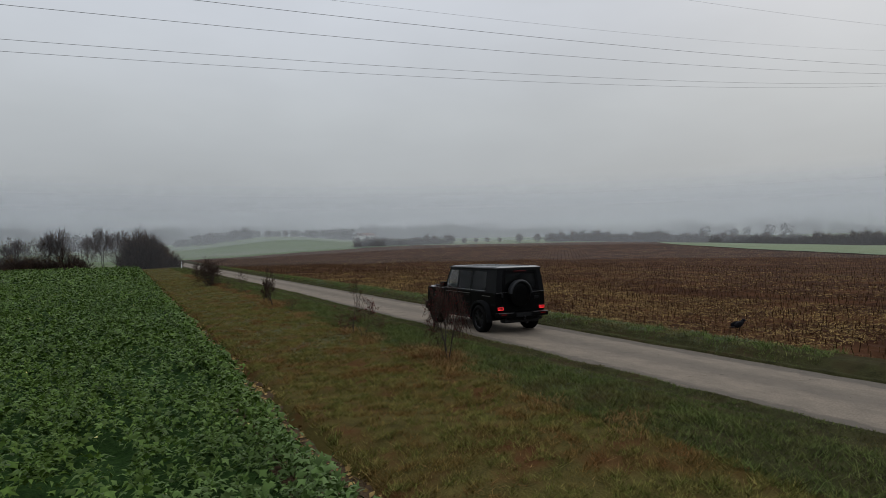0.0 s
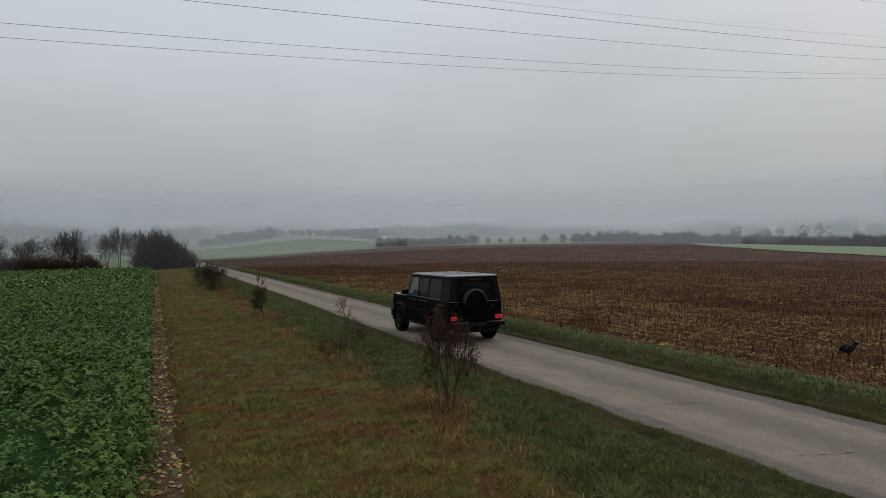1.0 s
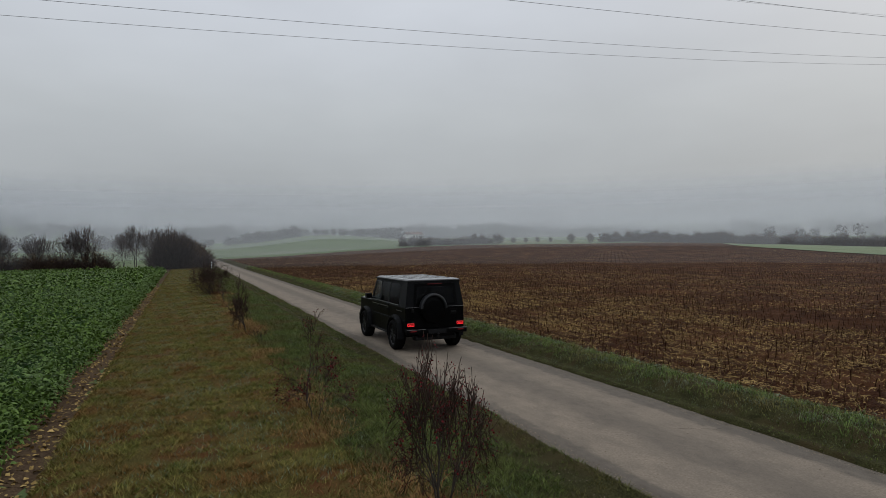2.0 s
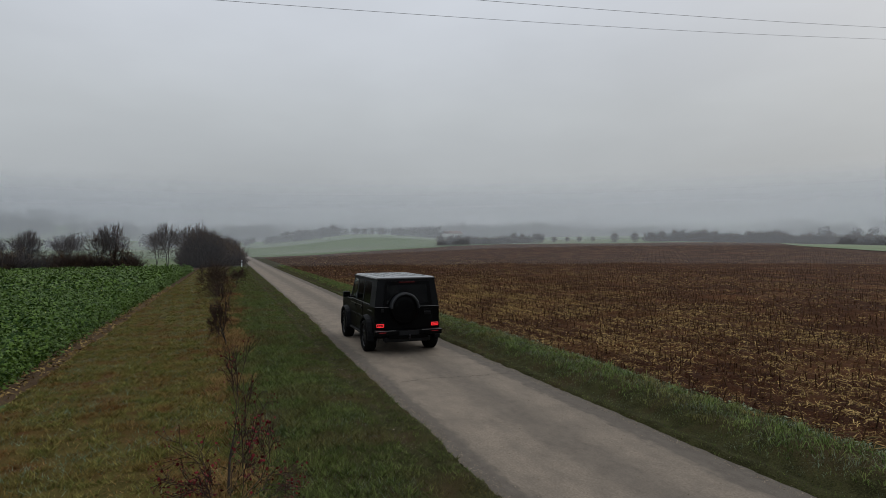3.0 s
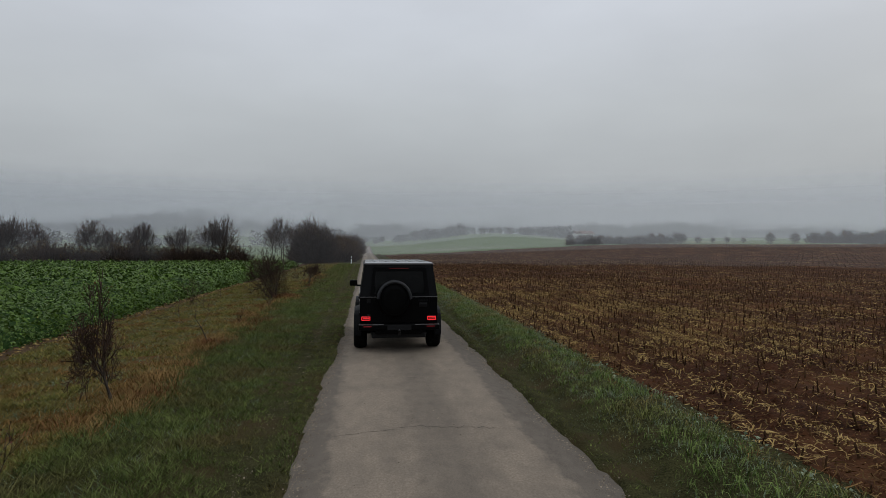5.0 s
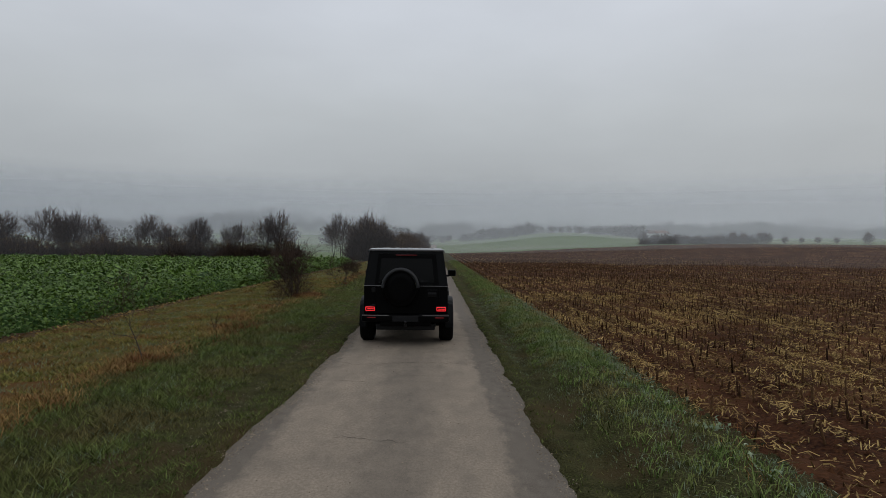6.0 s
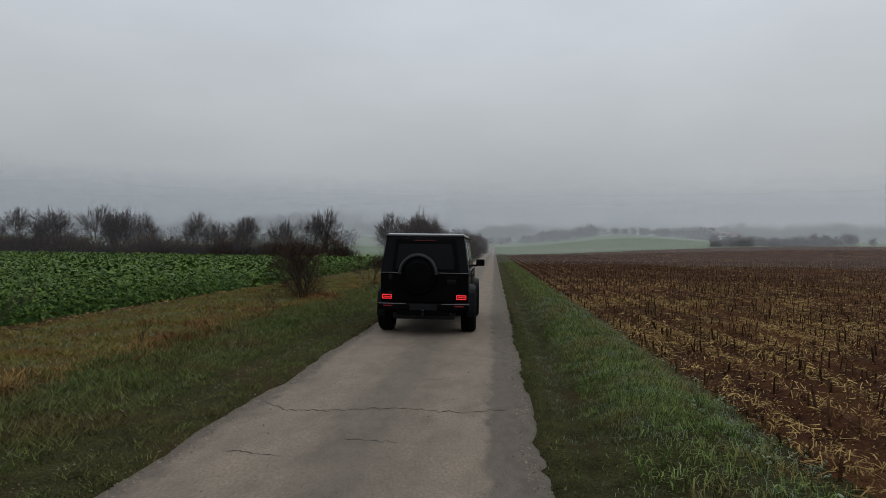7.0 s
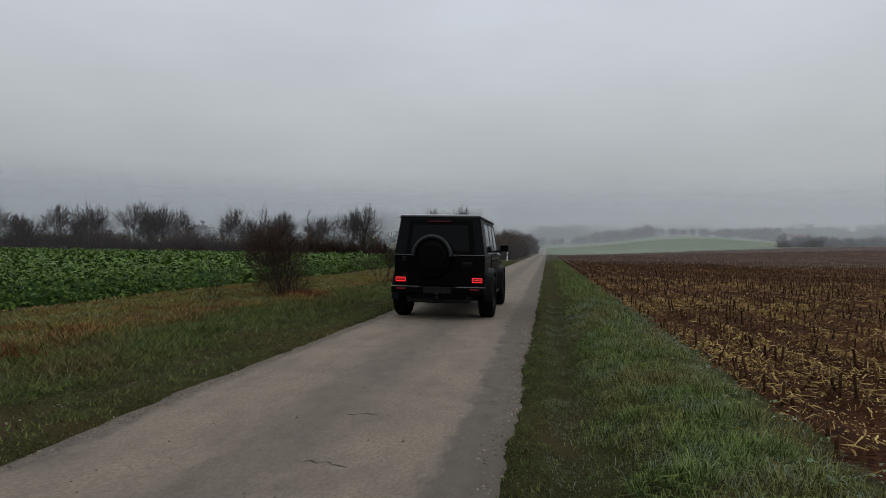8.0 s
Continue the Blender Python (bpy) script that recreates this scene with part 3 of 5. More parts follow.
def leaf_mesh(name, x, y, z, size, g, material, lobed=True, flat=0.55, heading=None, raised=0.1):
    """Leaves: a folded, lobed blade each."""
    n = len(x)
    if lobed:
        P = np.array([(0, 0, 0), (0.22, 0.18, 0.05), (0.50, 0.16, 0.09), (0.42, 0.42, 0.02), (1.0, 0.0, -0.22), (0.42, -0.42, 0.02), (0.50, -0.16, 0.09), (0.22, -0.18, 0.05)])
        T = np.array([(0, 1, 7), (1, 2, 7), (7, 2, 6), (1, 3, 2), (6, 5, 7), (2, 4, 6)])
    else:
        P = np.array([(0, 0, 0), (0.45, 0.38, 0.08), (1.0, 0, -0.12), (0.45, -0.38, 0.08)])
        T = np.array([(0, 1, 3), (1, 2, 3)])
    az = g.uniform(0, 6.283, n) if heading is None else heading
    pitch, roll = raised + g.normal(0, flat, n), g.normal(0, 0.45, n)
    p = P[None] * size[:, None, None]
    cr, sr = np.cos(roll)[:, None], np.sin(roll)[:, None]
    px, py, pz = p[..., 0], p[..., 1] * cr - p[..., 2] * sr, p[..., 1] * sr + p[..., 2] * cr
    cp, sp = np.cos(pitch)[:, None], np.sin(pitch)[:, None]
    px, pz = px * cp - pz * sp, px * sp + pz * cp
    ca, sa = np.cos(az)[:, None], np.sin(az)[:, None]
    V = np.stack([px * ca - py * sa + x[:, None], px * sa + py * ca + y[:, None], pz + z[:, None]], 2)
    return raw(name, V.reshape(-1, 3), None, (np.arange(n)[:, None, None] * len(P) + T[None]).reshape(-1, 3), material)


def crop_top(x, y):
    """Height of the crop's canopy, rounded off at its edge."""
    e = -8.45 + 0.16 * wave(y, x * 0, 3, 31) + 0.10 * wave(y, x * 0, 0.8, 32)
    edge = np.sqrt(np.clip((e - x) / 0.7, 0, 1))
    return land(x, y) + edge * (0.56 + 0.06 * wave(x, y, 2.4, 33) + 0.10 * wave(x, y, 0.62, 34))


def crop():
    g = np.random.default_rng(30)
    xs = spaced(7.6, 95, 0.12, 1.04)
    X = [-v for v in xs][::-1]
    ys = list(np.arange(-14, 40, 0.25)) + spaced(40, 93, 0.3, 1.04)
    # sheet just below the canopy, coloured dark for the shade in its gaps
    strip("crop_shade_sheet", X, ys, lambda a, b: crop_top(a, b) - 0.17 - 0.1 * (a < -7.5), M_UNDER, "dark green sheet standing in for the shade between the crop leaves", "crop")
    def plants(areas, leaves, lobed, label):
        """Single plants: leaves arching out and down from each one's top."""
        px, py, ps = several(g, areas)
        top = crop_top(px, py)
        k = top > 0.12
        px, py, ps, top = px[k], py[k], ps[k] * g.uniform(0.75, 1.25, k.sum()), top[k] + g.normal(0, 0.06, k.sum())
        n = len(px)
        az = (g.uniform(0, 6.283, n)[:, None] + 2.4 * np.arange(leaves)[None, :]).ravel() + g.normal(0, 0.25, n * leaves)
        rank = np.tile(np.linspace(0, 1, leaves), n)
        size = np.repeat(ps, leaves) * (0.55 + 0.6 * rank) * g.uniform(0.7, 1.3, n * leaves)
        out = size * (0.1 + 0.9 * rank)
        x, y = np.repeat(px, leaves) + np.cos(az) * out, np.repeat(py, leaves) + np.sin(az) * out
        z = np.repeat(top, leaves) + 0.06 - rank * g.uniform(0.10, 0.26, n * leaves)
        stuff("crop_leaves", leaf_mesh("crop_leaves", x, y, z, size, g, M_LEAF, lobed, 0.45, az, 0.75 - 0.85 * rank), label, "crop")

    plants([(-14.5, -8.1, 4, 14, 14, 0.100), (-15, -8.1, 14, 27, 9, 0.125)], 24, True, "leafy green mustard cover crop with lobed leaves")
    plants([(-24, -8.1, 27, 50, 6, 0.16), (-22, -15, 12, 27, 5, 0.16)], 11, True, "leafy green mustard cover crop further along")
    plants([(-62, -7.9, 52, 92, 2.6, 0.25), (-62, -26, 26, 52, 2.2, 0.25)], 8, False, "green cover crop towards the hedge")
    # the crop's flank
    n = 17000
    y = 4 + 88 * g.uniform(0, 1, n) ** 1.25
    e = -8.45 + 0.16 * wave(y, y * 0, 3, 31) + 0.10 * wave(y, y * 0, 0.8, 32)
    z = g.uniform(0.02, 0.66, n)
    x = e - 0.35 * (z / 0.66) ** 2 + g.normal(0.04, 0.09, n)
    me = leaf_mesh("crop_leaves", x, y, z, 0.10 * g.uniform(0.6, 1.4, n) * (1 + 0.5 * step(y, 40, 90)), g, M_LEAF, True, 0.7)
    stuff("crop_leaves", me, "green leaves of the crop overhanging the furrow", "crop")
    x, y, s = several(g, [(-30, -8.2, 3, 92, 0.9, 1)])
    k = clumped(g, x, y, 9, 35, 0.1)
    x, y = x[k], y[k]
    z = crop_top(x, y) + g.uniform(0.0, 0.08, len(x))
    me = leaf_mesh("crop_flowers", x, y, z, np.full(len(x), 0.045), g, M_FLOWER, False, 0.3)
    stuff("crop_flowers", me, "small pale yellow flowers on the crop", "flowers")
    # leaves fallen in the furrow
    x, y, s = several(g, [(-8.5, -7.75, 3, 60, 110, 1)])
    me = leaf_mesh("fallen_leaves", x, y, tilth_z(x, y) + 0.015, 0.07 * g.uniform(0.5, 1.4, len(x)), g, M_STRAW, False, 0.25)
    stuff("fallen_leaves", me, "yellowed leaves fallen in the furrow", "leaves")


def stubble():
    g = np.random.default_rng(40)
    X, Y = [], []
    for r in range(112):
        rx = 3.62 + 0.75 * r
        gap = 0.17 if rx < 18 else 0.36 if rx < 45 else 1.0
        yy = np.concatenate([np.arange(-2 if rx < 30 else 8, 110, gap), np.arange(110, 172, gap * 2.5)])
        yy = yy + g.normal(0, 0.05, len(yy))
        k = g.uniform(0, 1, len(yy)) < 0.72
        k &= (wave(yy, yy * 0 + rx, 7, 41) > -0.62)
        yy = yy[k]
        X.append(rx + g.normal(0, 0.05, len(yy)) + 0.06 * wave(yy, yy * 0, 20, 42)), Y.append(yy)
    x, y = np.concatenate(X), np.concatenate(Y)
    far = step(np.hypot(x - 2, y - 22), 15, 90)
    n = len(x)
    h = g.uniform(0.09, 0.24, n) * (1 - 0.4 * (g.uniform(0, 1, n) < 0.35))
    r = 0.0115 * (1 + 0.4 * far) * g.uniform(0.8, 1.25, n)
    tx, ty = g.normal(0, 0.16, n) * h, g.normal(0, 0.16, n) * h
    z = field_z(x, y)
    V = np.empty((n, 8, 3))
    for i in range(4):
        c, s = math.cos(i * math.pi / 2), math.sin(i * math.pi / 2)
        V[:, i] = np.stack([x + r * 1.3 * c, y + r * 1.3 * s, z - 0.03], 1)
        V[:, 4 + i] = np.stack([x + tx + r * c, y + ty + r * s, z + h + 0.014 * c], 1)
    b = np.arange(n)[:, None, None] * 8
    Q = np.array([(0, 1, 5, 4), (1, 2, 6, 5), (2, 3, 7, 6), (3, 0, 4, 7), (4, 5, 6, 7)])
    stuff("maize_stubble", raw("maize_stubble", V.reshape(-1, 3), (b + Q[None]).reshape(-1, 4), None, M_STALK), "cut brown maize stalks standing in rows", "stubble")
    # husks and leaf straw on the soil
    x, y, s = several(g, [(3.5, 11, 31, 50, 270, 0.9), (3.5, 13, 9, 31, 170, 1.1), (11, 16, 26, 62, 75, 1.3), (3.5, 11, 50, 64, 75, 1.3), (16, 34, 10, 64, 26, 1.6), (3.5, 34, 64, 120, 10, 2.0), (34, 85, 10, 120, 4.5, 2.2), (3.5, 85, 120, 174, 3.5, 2.8), (85, 135, 40, 174, 2, 3.2)])
    k = g.uniform(0, 1, len(x)) < 0.22 + 0.78 * step(wave(x * 1.6, y * 0.45, 3.2, 43) + 0.5 * np.cos(x * 2 * math.pi / 0.75), -0.2, 0.6)
    x, y, s = x[k], y[k], s[k]
    n = len(x)
    L, w = g.uniform(0.03, 0.20, n) ** 1.15 * 1.25 * s, g.uniform(0.005, 0.014, n) * s
    a = g.uniform(0, 6.283, n)
    dx, dy = np.cos(a), np.sin(a)
    z = field_z(x, y) + g.uniform(0.02, 0.075, n)
    V = np.empty((n, 6, 3))
    up = g.normal(0, 0.02, n)
    for i, (u, k2) in enumerate(((-0.5, 0.0), (0.0, 1.0), (0.5, 0.0))):
        bx, by = x + dx * L * u - dy * g.normal(0, 0.015, n), y + dy * L * u + dx * g.normal(0, 0.015, n)
        bz = z + k2 * np.abs(up) + (u * g.normal(0, 0.05, n) if i else 0)
        V[:, 2 * i] = np.stack([bx - dy * w / 2, by + dx * w / 2, bz], 1)
        V[:, 2 * i + 1] = np.stack([bx + dy * w / 2, by - dx * w / 2, bz + g.normal(0, 0.006, n)], 1)
    b = np.arange(n)[:, None, None] * 6
    Q = np.array([(0, 1, 3, 2), (2, 3, 5, 4)])
    stuff("straw_litter", raw("straw_litter", V.reshape(-1, 3), (b + Q[None]).reshape(-1, 4), None, M_STRAW), "pale yellow maize husks scattered over the soil", "straw")


def chips():
    """Short broken bits of husk between the near rows."""
    g = np.random.default_rng(45)
    x, y, s = several(g, [(3.45, 9, 33, 48, 420, 0.85), (3.45, 11, 10, 33, 110, 1.3)])
    k = g.uniform(0, 1, len(x)) < 0.2 + 0.8 * step(wave(x * 1.4, y * 0.6, 2.6, 46), -0.2, 0.4)
    x, y, s = x[k], y[k], s[k]
    z = field_z(x, y) + g.uniform(0.015, 0.05, len(x))
    me = leaf_mesh("straw_chips", x, y, z, 0.022 * s * g.uniform(0.4, 1.6, len(x)), g, M_STRAW, False, 0.4)
    stuff("straw_chips", me, "broken bits of pale husk between the stubble", "straw")


def clods():
    """Crumbled lumps of soil on the stubble field."""
    g = np.random.default_rng(48)
    x, y, s = several(g, [(3.45, 11, 9, 52, 50, 1.1), (12, 28, 14, 60, 8, 1.9)])
    k = g.uniform(0, 1, len(x)) < 0.3 + 0.7 * step(wave(x, y * 0.6, 2.2, 49), -0.3, 0.3)
    x, y, s = x[k], y[k], s[k]
    n = len(x)
    r = 0.028 * s * g.uniform(0.35, 1.0, n) ** 1.5 * 1.6
    P = np.array([(1, 0, -0.3), (0.3, 0.95, -0.3), (-0.8, 0.6, -0.3), (-0.8, -0.6, -0.3), (0.3, -0.95, -0.3), (0.1, 0.05, 0.8)])
    V = P[None] * r[:, None, None] * g.uniform(0.6, 1.35, (n, 6, 1)) + np.stack([x, y, field_z(x, y)], 1)[:, None]
    T = np.array([(i, (i + 1) % 5, 5) for i in range(5)])
    stuff("soil_clods", raw("soil_clods", V.reshape(-1, 3), None, (np.arange(n)[:, None, None] * 6 + T[None]).reshape(-1, 3), M_SOIL), "dark reddish clods between the stubble", "soil")


grasses()
chips()
clods()
crop()
stubble()


# ------------------------------------------------ trees and shrubs
def tubes(name, segs, sides, material):
    """Tapered limbs from rows of start, end, radius at start and end."""
    S = np.asarray(segs, dtype=float)
    a, b, ra, rb = S[:, 0:3], S[:, 3:6], S[:, 6], S[:, 7]
    d = b - a
    d /= np.linalg.norm(d, axis=1, keepdims=True) + 1e-9
    ref = np.where(np.abs(d[:, 2:3]) > 0.9, [[1.0, 0, 0]], [[0, 0, 1.0]])
    u = np.cross(d, ref)
    u /= np.linalg.norm(u, axis=1, keepdims=True) + 1e-9
    v = np.cross(d, u)
    n = len(S)
    V = np.empty((n, 2 * sides, 3))
    for i in range(sides):
        c, s = math.cos(2 * math.pi * i / sides), math.sin(2 * math.pi * i / sides)
        o = u * c + v * s
        V[:, i], V[:, sides + i] = a + o * ra[:, None], b + o * rb[:, None]
    Q = np.array([(i, (i + 1) % sides, sides + (i + 1) % sides, sides + i) for i in range(sides)])
    return raw(name, V.reshape(-1, 3), (np.arange(n)[:, None, None] * 2 * sides + Q[None]).reshape(-1, 4), None, material, True)


def grow(g, p, d, length, r, depth, out, tips, kids=3, spread=0.75, lift=0.25, bits=3, shrink=0.68):
    """A limb in bent pieces, with side limbs; rows by depth go to out."""
    p, d = np.array(p, float), np.array(d, float)
    for i in range(bits):
        d = d + g.normal(0, 0.2, 3) + np.array([0, 0, lift * 0.12])
        d /= np.linalg.norm(d)
        q = p + d * length / bits
        ra, rb = r * (1 - 0.55 * i / bits), r * (1 - 0.55 * (i + 1) / bits)
        out.append((*p, *q, ra, rb, depth))
        if depth > 0 and (i > 0 or bits == 1):
            for k in range(kids if i == bits - 1 else max(1, kids - 1)):
                e = g.normal(0, 1, 3)
                e -= d * (e @ d)
                e /= np.linalg.norm(e)
                c = d * math.cos(spread) + e * math.sin(spread) * g.uniform(0.6, 1.2) + np.array([0, 0, lift * 0.4])
                grow(g, q, c / np.linalg.norm(c), length * shrink * g.uniform(0.7, 1.2), rb * 0.62, depth - 1, out, tips, kids, spread, lift, bits, shrink)
        p = q
    if depth == 0:
        tips.append(p)


def plant(name, seed, height, stems, depth, radius, label, category, spread=0.7, kids=3, base=0.1, splay=0.25, leaves=0, leaf=0.05, leaf_material=None, berries=0, sides=(5, 3), bits=3, share=0.42, thick=1.0, lift=0.12, narrow=1.0):
    """A bare-branched tree or shrub: trunk and crown of twigs, with a few leaves or berries."""
    g = np.random.default_rng(seed)
    out, tips = [], []
    for s in range(stems):
        a = g.uniform(0, 6.283)
        lean = splay * g.uniform(0.2, 1.0)
        grow(g, (base * math.cos(a) * g.uniform(0, 1), base * math.sin(a) * g.uniform(0, 1), -0.08), (math.cos(a) * lean, math.sin(a) * lean, 1), height * share * g.uniform(0.8, 1.1), radius * g.uniform(0.7, 1), depth, out, tips, kids, spread, lift, bits)
    S, tips = np.array(out), np.array(tips)
    fit = height / S[:, 5].max()
    S[:, :6] *= fit
    tips *= fit
    for k in (0, 1, 3, 4):
        S[:, k] *= narrow
    tips[:, :2] *= narrow
    S[:, 6:8] = np.maximum(S[:, 6:8], 0.0032 * thick)
    thing = tagged(new(name), label, category)
    low = S[:, 8] >= max(depth - 1, 1)
    tagged(mesh_part("trunk", tubes("trunk", S[low], sides[0], M_BARK), thing), kind="stuff" if stems > 3 else "")
    if (~low).any():
        tagged(mesh_part("crown", tubes("crown", S[~low], sides[1], M_TWIG), thing, "fine bare twigs"), kind="stuff")
    if leaves:
        k = g.integers(0, len(tips), leaves)
        t = tips[k] + g.normal(0, leaf * 0.8, (leaves, 3))
        tagged(mesh_part("foliage", leaf_mesh("foliage", t[:, 0], t[:, 1], t[:, 2], leaf * g.uniform(0.5, 1.4, leaves), g, leaf_material or M_BROWNLEAF, False, 0.8), thing, "last withered leaves"), kind="stuff")
    if berries:
        k = g.integers(0, len(tips), berries)
        t = tips[k] + g.normal(0, 0.03, (berries, 3))
        P = np.array([(1, 0, 0), (0, 1, 0), (-1, 0, 0), (0, -1, 0), (0, 0, 1.1), (0, 0, -1.1)])
        T = np.array([(0, 1, 4), (1, 2, 4), (2, 3, 4), (3, 0, 4), (1, 0, 5), (2, 1, 5), (3, 2, 5), (0, 3, 5)])
        V = P[None] * (0.008 * g.uniform(0.7, 1.3, berries))[:, None, None] + t[:, None, :]
        tagged(mesh_part("berries", raw("berries", V.reshape(-1, 3), None, (np.arange(berries)[:, None, None] * 6 + T[None]).reshape(-1, 3), M_RED, True), thing, "dark red hips and leaves"), kind="stuff")
    return thing


def twig_mass(ob, seed, n, wide, high, length, r):
    """Fills a bush's rounded volume with short upward twigs."""
    g = np.random.default_rng(seed)
    v = g.normal(0, 1, (n, 3))
    v /= np.linalg.norm(v, axis=1, keepdims=True)
    v *= g.uniform(0.05, 1, (n, 1)) ** 0.5 * g.uniform(0.85, 1.12, (n, 1))
    bumpy = 1 + 0.3 * wave(v[:, 0] * 3, v[:, 1] * 3, 2.2, seed)
    p = np.stack([v[:, 0] * wide * bumpy, v[:, 1] * wide * bumpy, np.abs(v[:, 2]) * high * bumpy * (1 - 0.15 * np.abs(v[:, 0]))], 1)
    d = v * 0.8 + g.normal(0, 0.35, (n, 3)) + np.array([0, 0, 0.9])
    d /= np.linalg.norm(d, axis=1, keepdims=True)
    q = p + d * (length * g.uniform(0.5, 1.4, n))[:, None]
    S = np.concatenate([p, q, np.full((n, 1), r), np.full((n, 1), r * 0.4)], 1)
    tagged(mesh_part("twig_mass", tubes("twig_mass", S, 3, M_TWIG), ob, "dense dark twigs"), kind="stuff")


def crown_twigs(ob, seed, n, height, wide, length, r, mid=0.56):
    """A hazy oval crown of fine twigs, fuller below its middle, with gaps."""
    g = np.random.default_rng(seed)
    v = g.normal(0, 1, (n, 3))
    v /= np.linalg.norm(v, axis=1, keepdims=True)
    gaps = wave(v[:, 0] * 3 + v[:, 2], v[:, 1] * 3, 1.3, seed) + 0.6 * wave(v[:, 2] * 3, v[:, 0] * 3, 1.1, seed + 1)
    v = v[gaps + g.normal(0, 0.25, n) > -0.25]
    n = len(v)
    reach = g.uniform(0.1, 1, (n, 1)) ** 0.5 * (1 + 0.22 * wave(v[:, 0] * 2, v[:, 1] * 2 + v[:, 2], 1.2, seed + 2))[:, None]
    p = v * reach * np.array([wide, wide, 0.36 * height]) + np.array([0, 0, mid * height])
    d = v * 0.7 + g.normal(0, 0.35, (n, 3)) + np.array([0, 0, 0.75])
    d /= np.linalg.norm(d, axis=1, keepdims=True)
    q = p + d * (length * g.uniform(0.5, 1.4, n))[:, None]
    S = np.concatenate([p, q, np.full((n, 1), r), np.full((n, 1), r * 0.4)], 1)
    tagged(mesh_part("twig_crown", tubes("twig_crown", S, 3, M_TWIG), ob, "hazy crown of fine twigs"), kind="stuff")


def put(ob, x, y, turn=0, size=1.0, dz=0.0):
    ob.matrix_basis = Matrix.Translation((x, y, float(land(x, y)) + dz)) @ Matrix.Rotation(radians(turn), 4, "Z") @ Matrix.Diagonal((size, size, size, 1))
    return ob


def placed(x, y, turn=0, dz=0.0):
    return Matrix.Translation((x, y, float(land(x, y)) + dz)) @ Matrix.Rotation(radians(turn), 4, "Z")


def roadside():
    """The row of young shrubs on the strip."""
    put(plant("rose_shrub", 51, 1.95, 3, 3, 0.020, "young rose shrub with dark red hips in dry grass", "shrub", 0.8, 4, 0.05, 0.18, 700, 0.026, M_RED, 500, share=0.40, thick=1.0, narrow=0.42), -3.95, 12.25, 20)
    put(plant("sapling", 52, 1.7, 1, 3, 0.020, "thin crooked sapling with red hips and bare twigs", "sapling", 0.85, 3, 0.02, 0.1, 60, 0.025, M_RED, 110, share=0.7, thick=1.0, narrow=0.5), -4.25, 17.7, 60)
    put(plant("sapling", 53, 1.1, 2, 3, 0.012, "small shrub with dark red leaves", "sapling", 0.65, 3, 0.04, 0.3, 420, 0.035, M_RED, 90, share=0.45), -4.35, 16.6, 10)
    put(plant("hawthorn", 54, 2.0, 2, 3, 0.028, "bare dark hawthorn shrub with fine twigs", "shrub", 0.75, 4, 0.03, 0.1, 420, 0.032, None, 0, share=0.48, thick=1.4, narrow=0.5), -4.3, 28.7, 45)
    put(plant("sapling", 55, 1.6, 1, 3, 0.017, "leaning bare sapling beside withered grass", "sapling", 0.8, 3, 0.03, 0.5, 20, 0.03, None, 0, share=0.6, thick=0.9), -4.3, 34.2, 170)
    put(plant("sapling", 56, 0.7, 2, 2, 0.010, "short bare sapling in the grass", "sapling", 0.4, 3, 0.03, 0.2, 20, 0.02, None, 0, share=0.6), -4.3, 42.9, 0)
    put(plant("sapling", 57, 0.6, 2, 2, 0.009, "short red-twigged sapling in the grass", "sapling", 0.4, 3, 0.03, 0.2, 30, 0.025, M_RED, 0, share=0.6), -4.1, 25.7, 0)
    put(plant("sapling", 58, 0.5, 2, 1, 0.008, "short bare sapling among withered tufts", "sapling", 0.4, 3, 0.03, 0.2, 10, 0.02, None, 0, share=0.8), -4.3, 37.5, 0)
    thorn = plant("thorn_bush", 59, 2.35, 10, 3, 0.030, "spreading bare thorn bush with a few yellow leaves", "shrub", 0.7, 3, 0.16, 0.5, 420, 0.035, M_BROWNLEAF, 0, (4, 3), share=0.40, thick=1.5, narrow=0.95)
    twig_mass(thorn, 159, 700, 0.6, 1.5, 0.42, 0.0038)
    put(thorn, -4.7, 47.4, 0)
    put(plant("sapling", 60, 1.4, 2, 3, 0.015, "bare upright sapling by the crop", "sapling", 0.5, 3, 0.05, 0.25, 40, 0.03, None, 0, share=0.45, thick=1.3), -4.5, 60.5, 0)
    put(plant("shrub", 61, 1.6, 6, 3, 0.016, "rounded bare shrub on the grass strip", "shrub", 0.6, 3, 0.12, 0.6, 80, 0.03, None, 0, share=0.4, thick=1.3), -4.0, 54.2, 0)
    put(plant("sapling", 62, 1.0, 2, 2, 0.012, "small bare sapling near the hedge", "sapling", 0.5, 3, 0.05, 0.3, 10, 0.03, None, 0, share=0.5), -3.7, 67.2, 0)


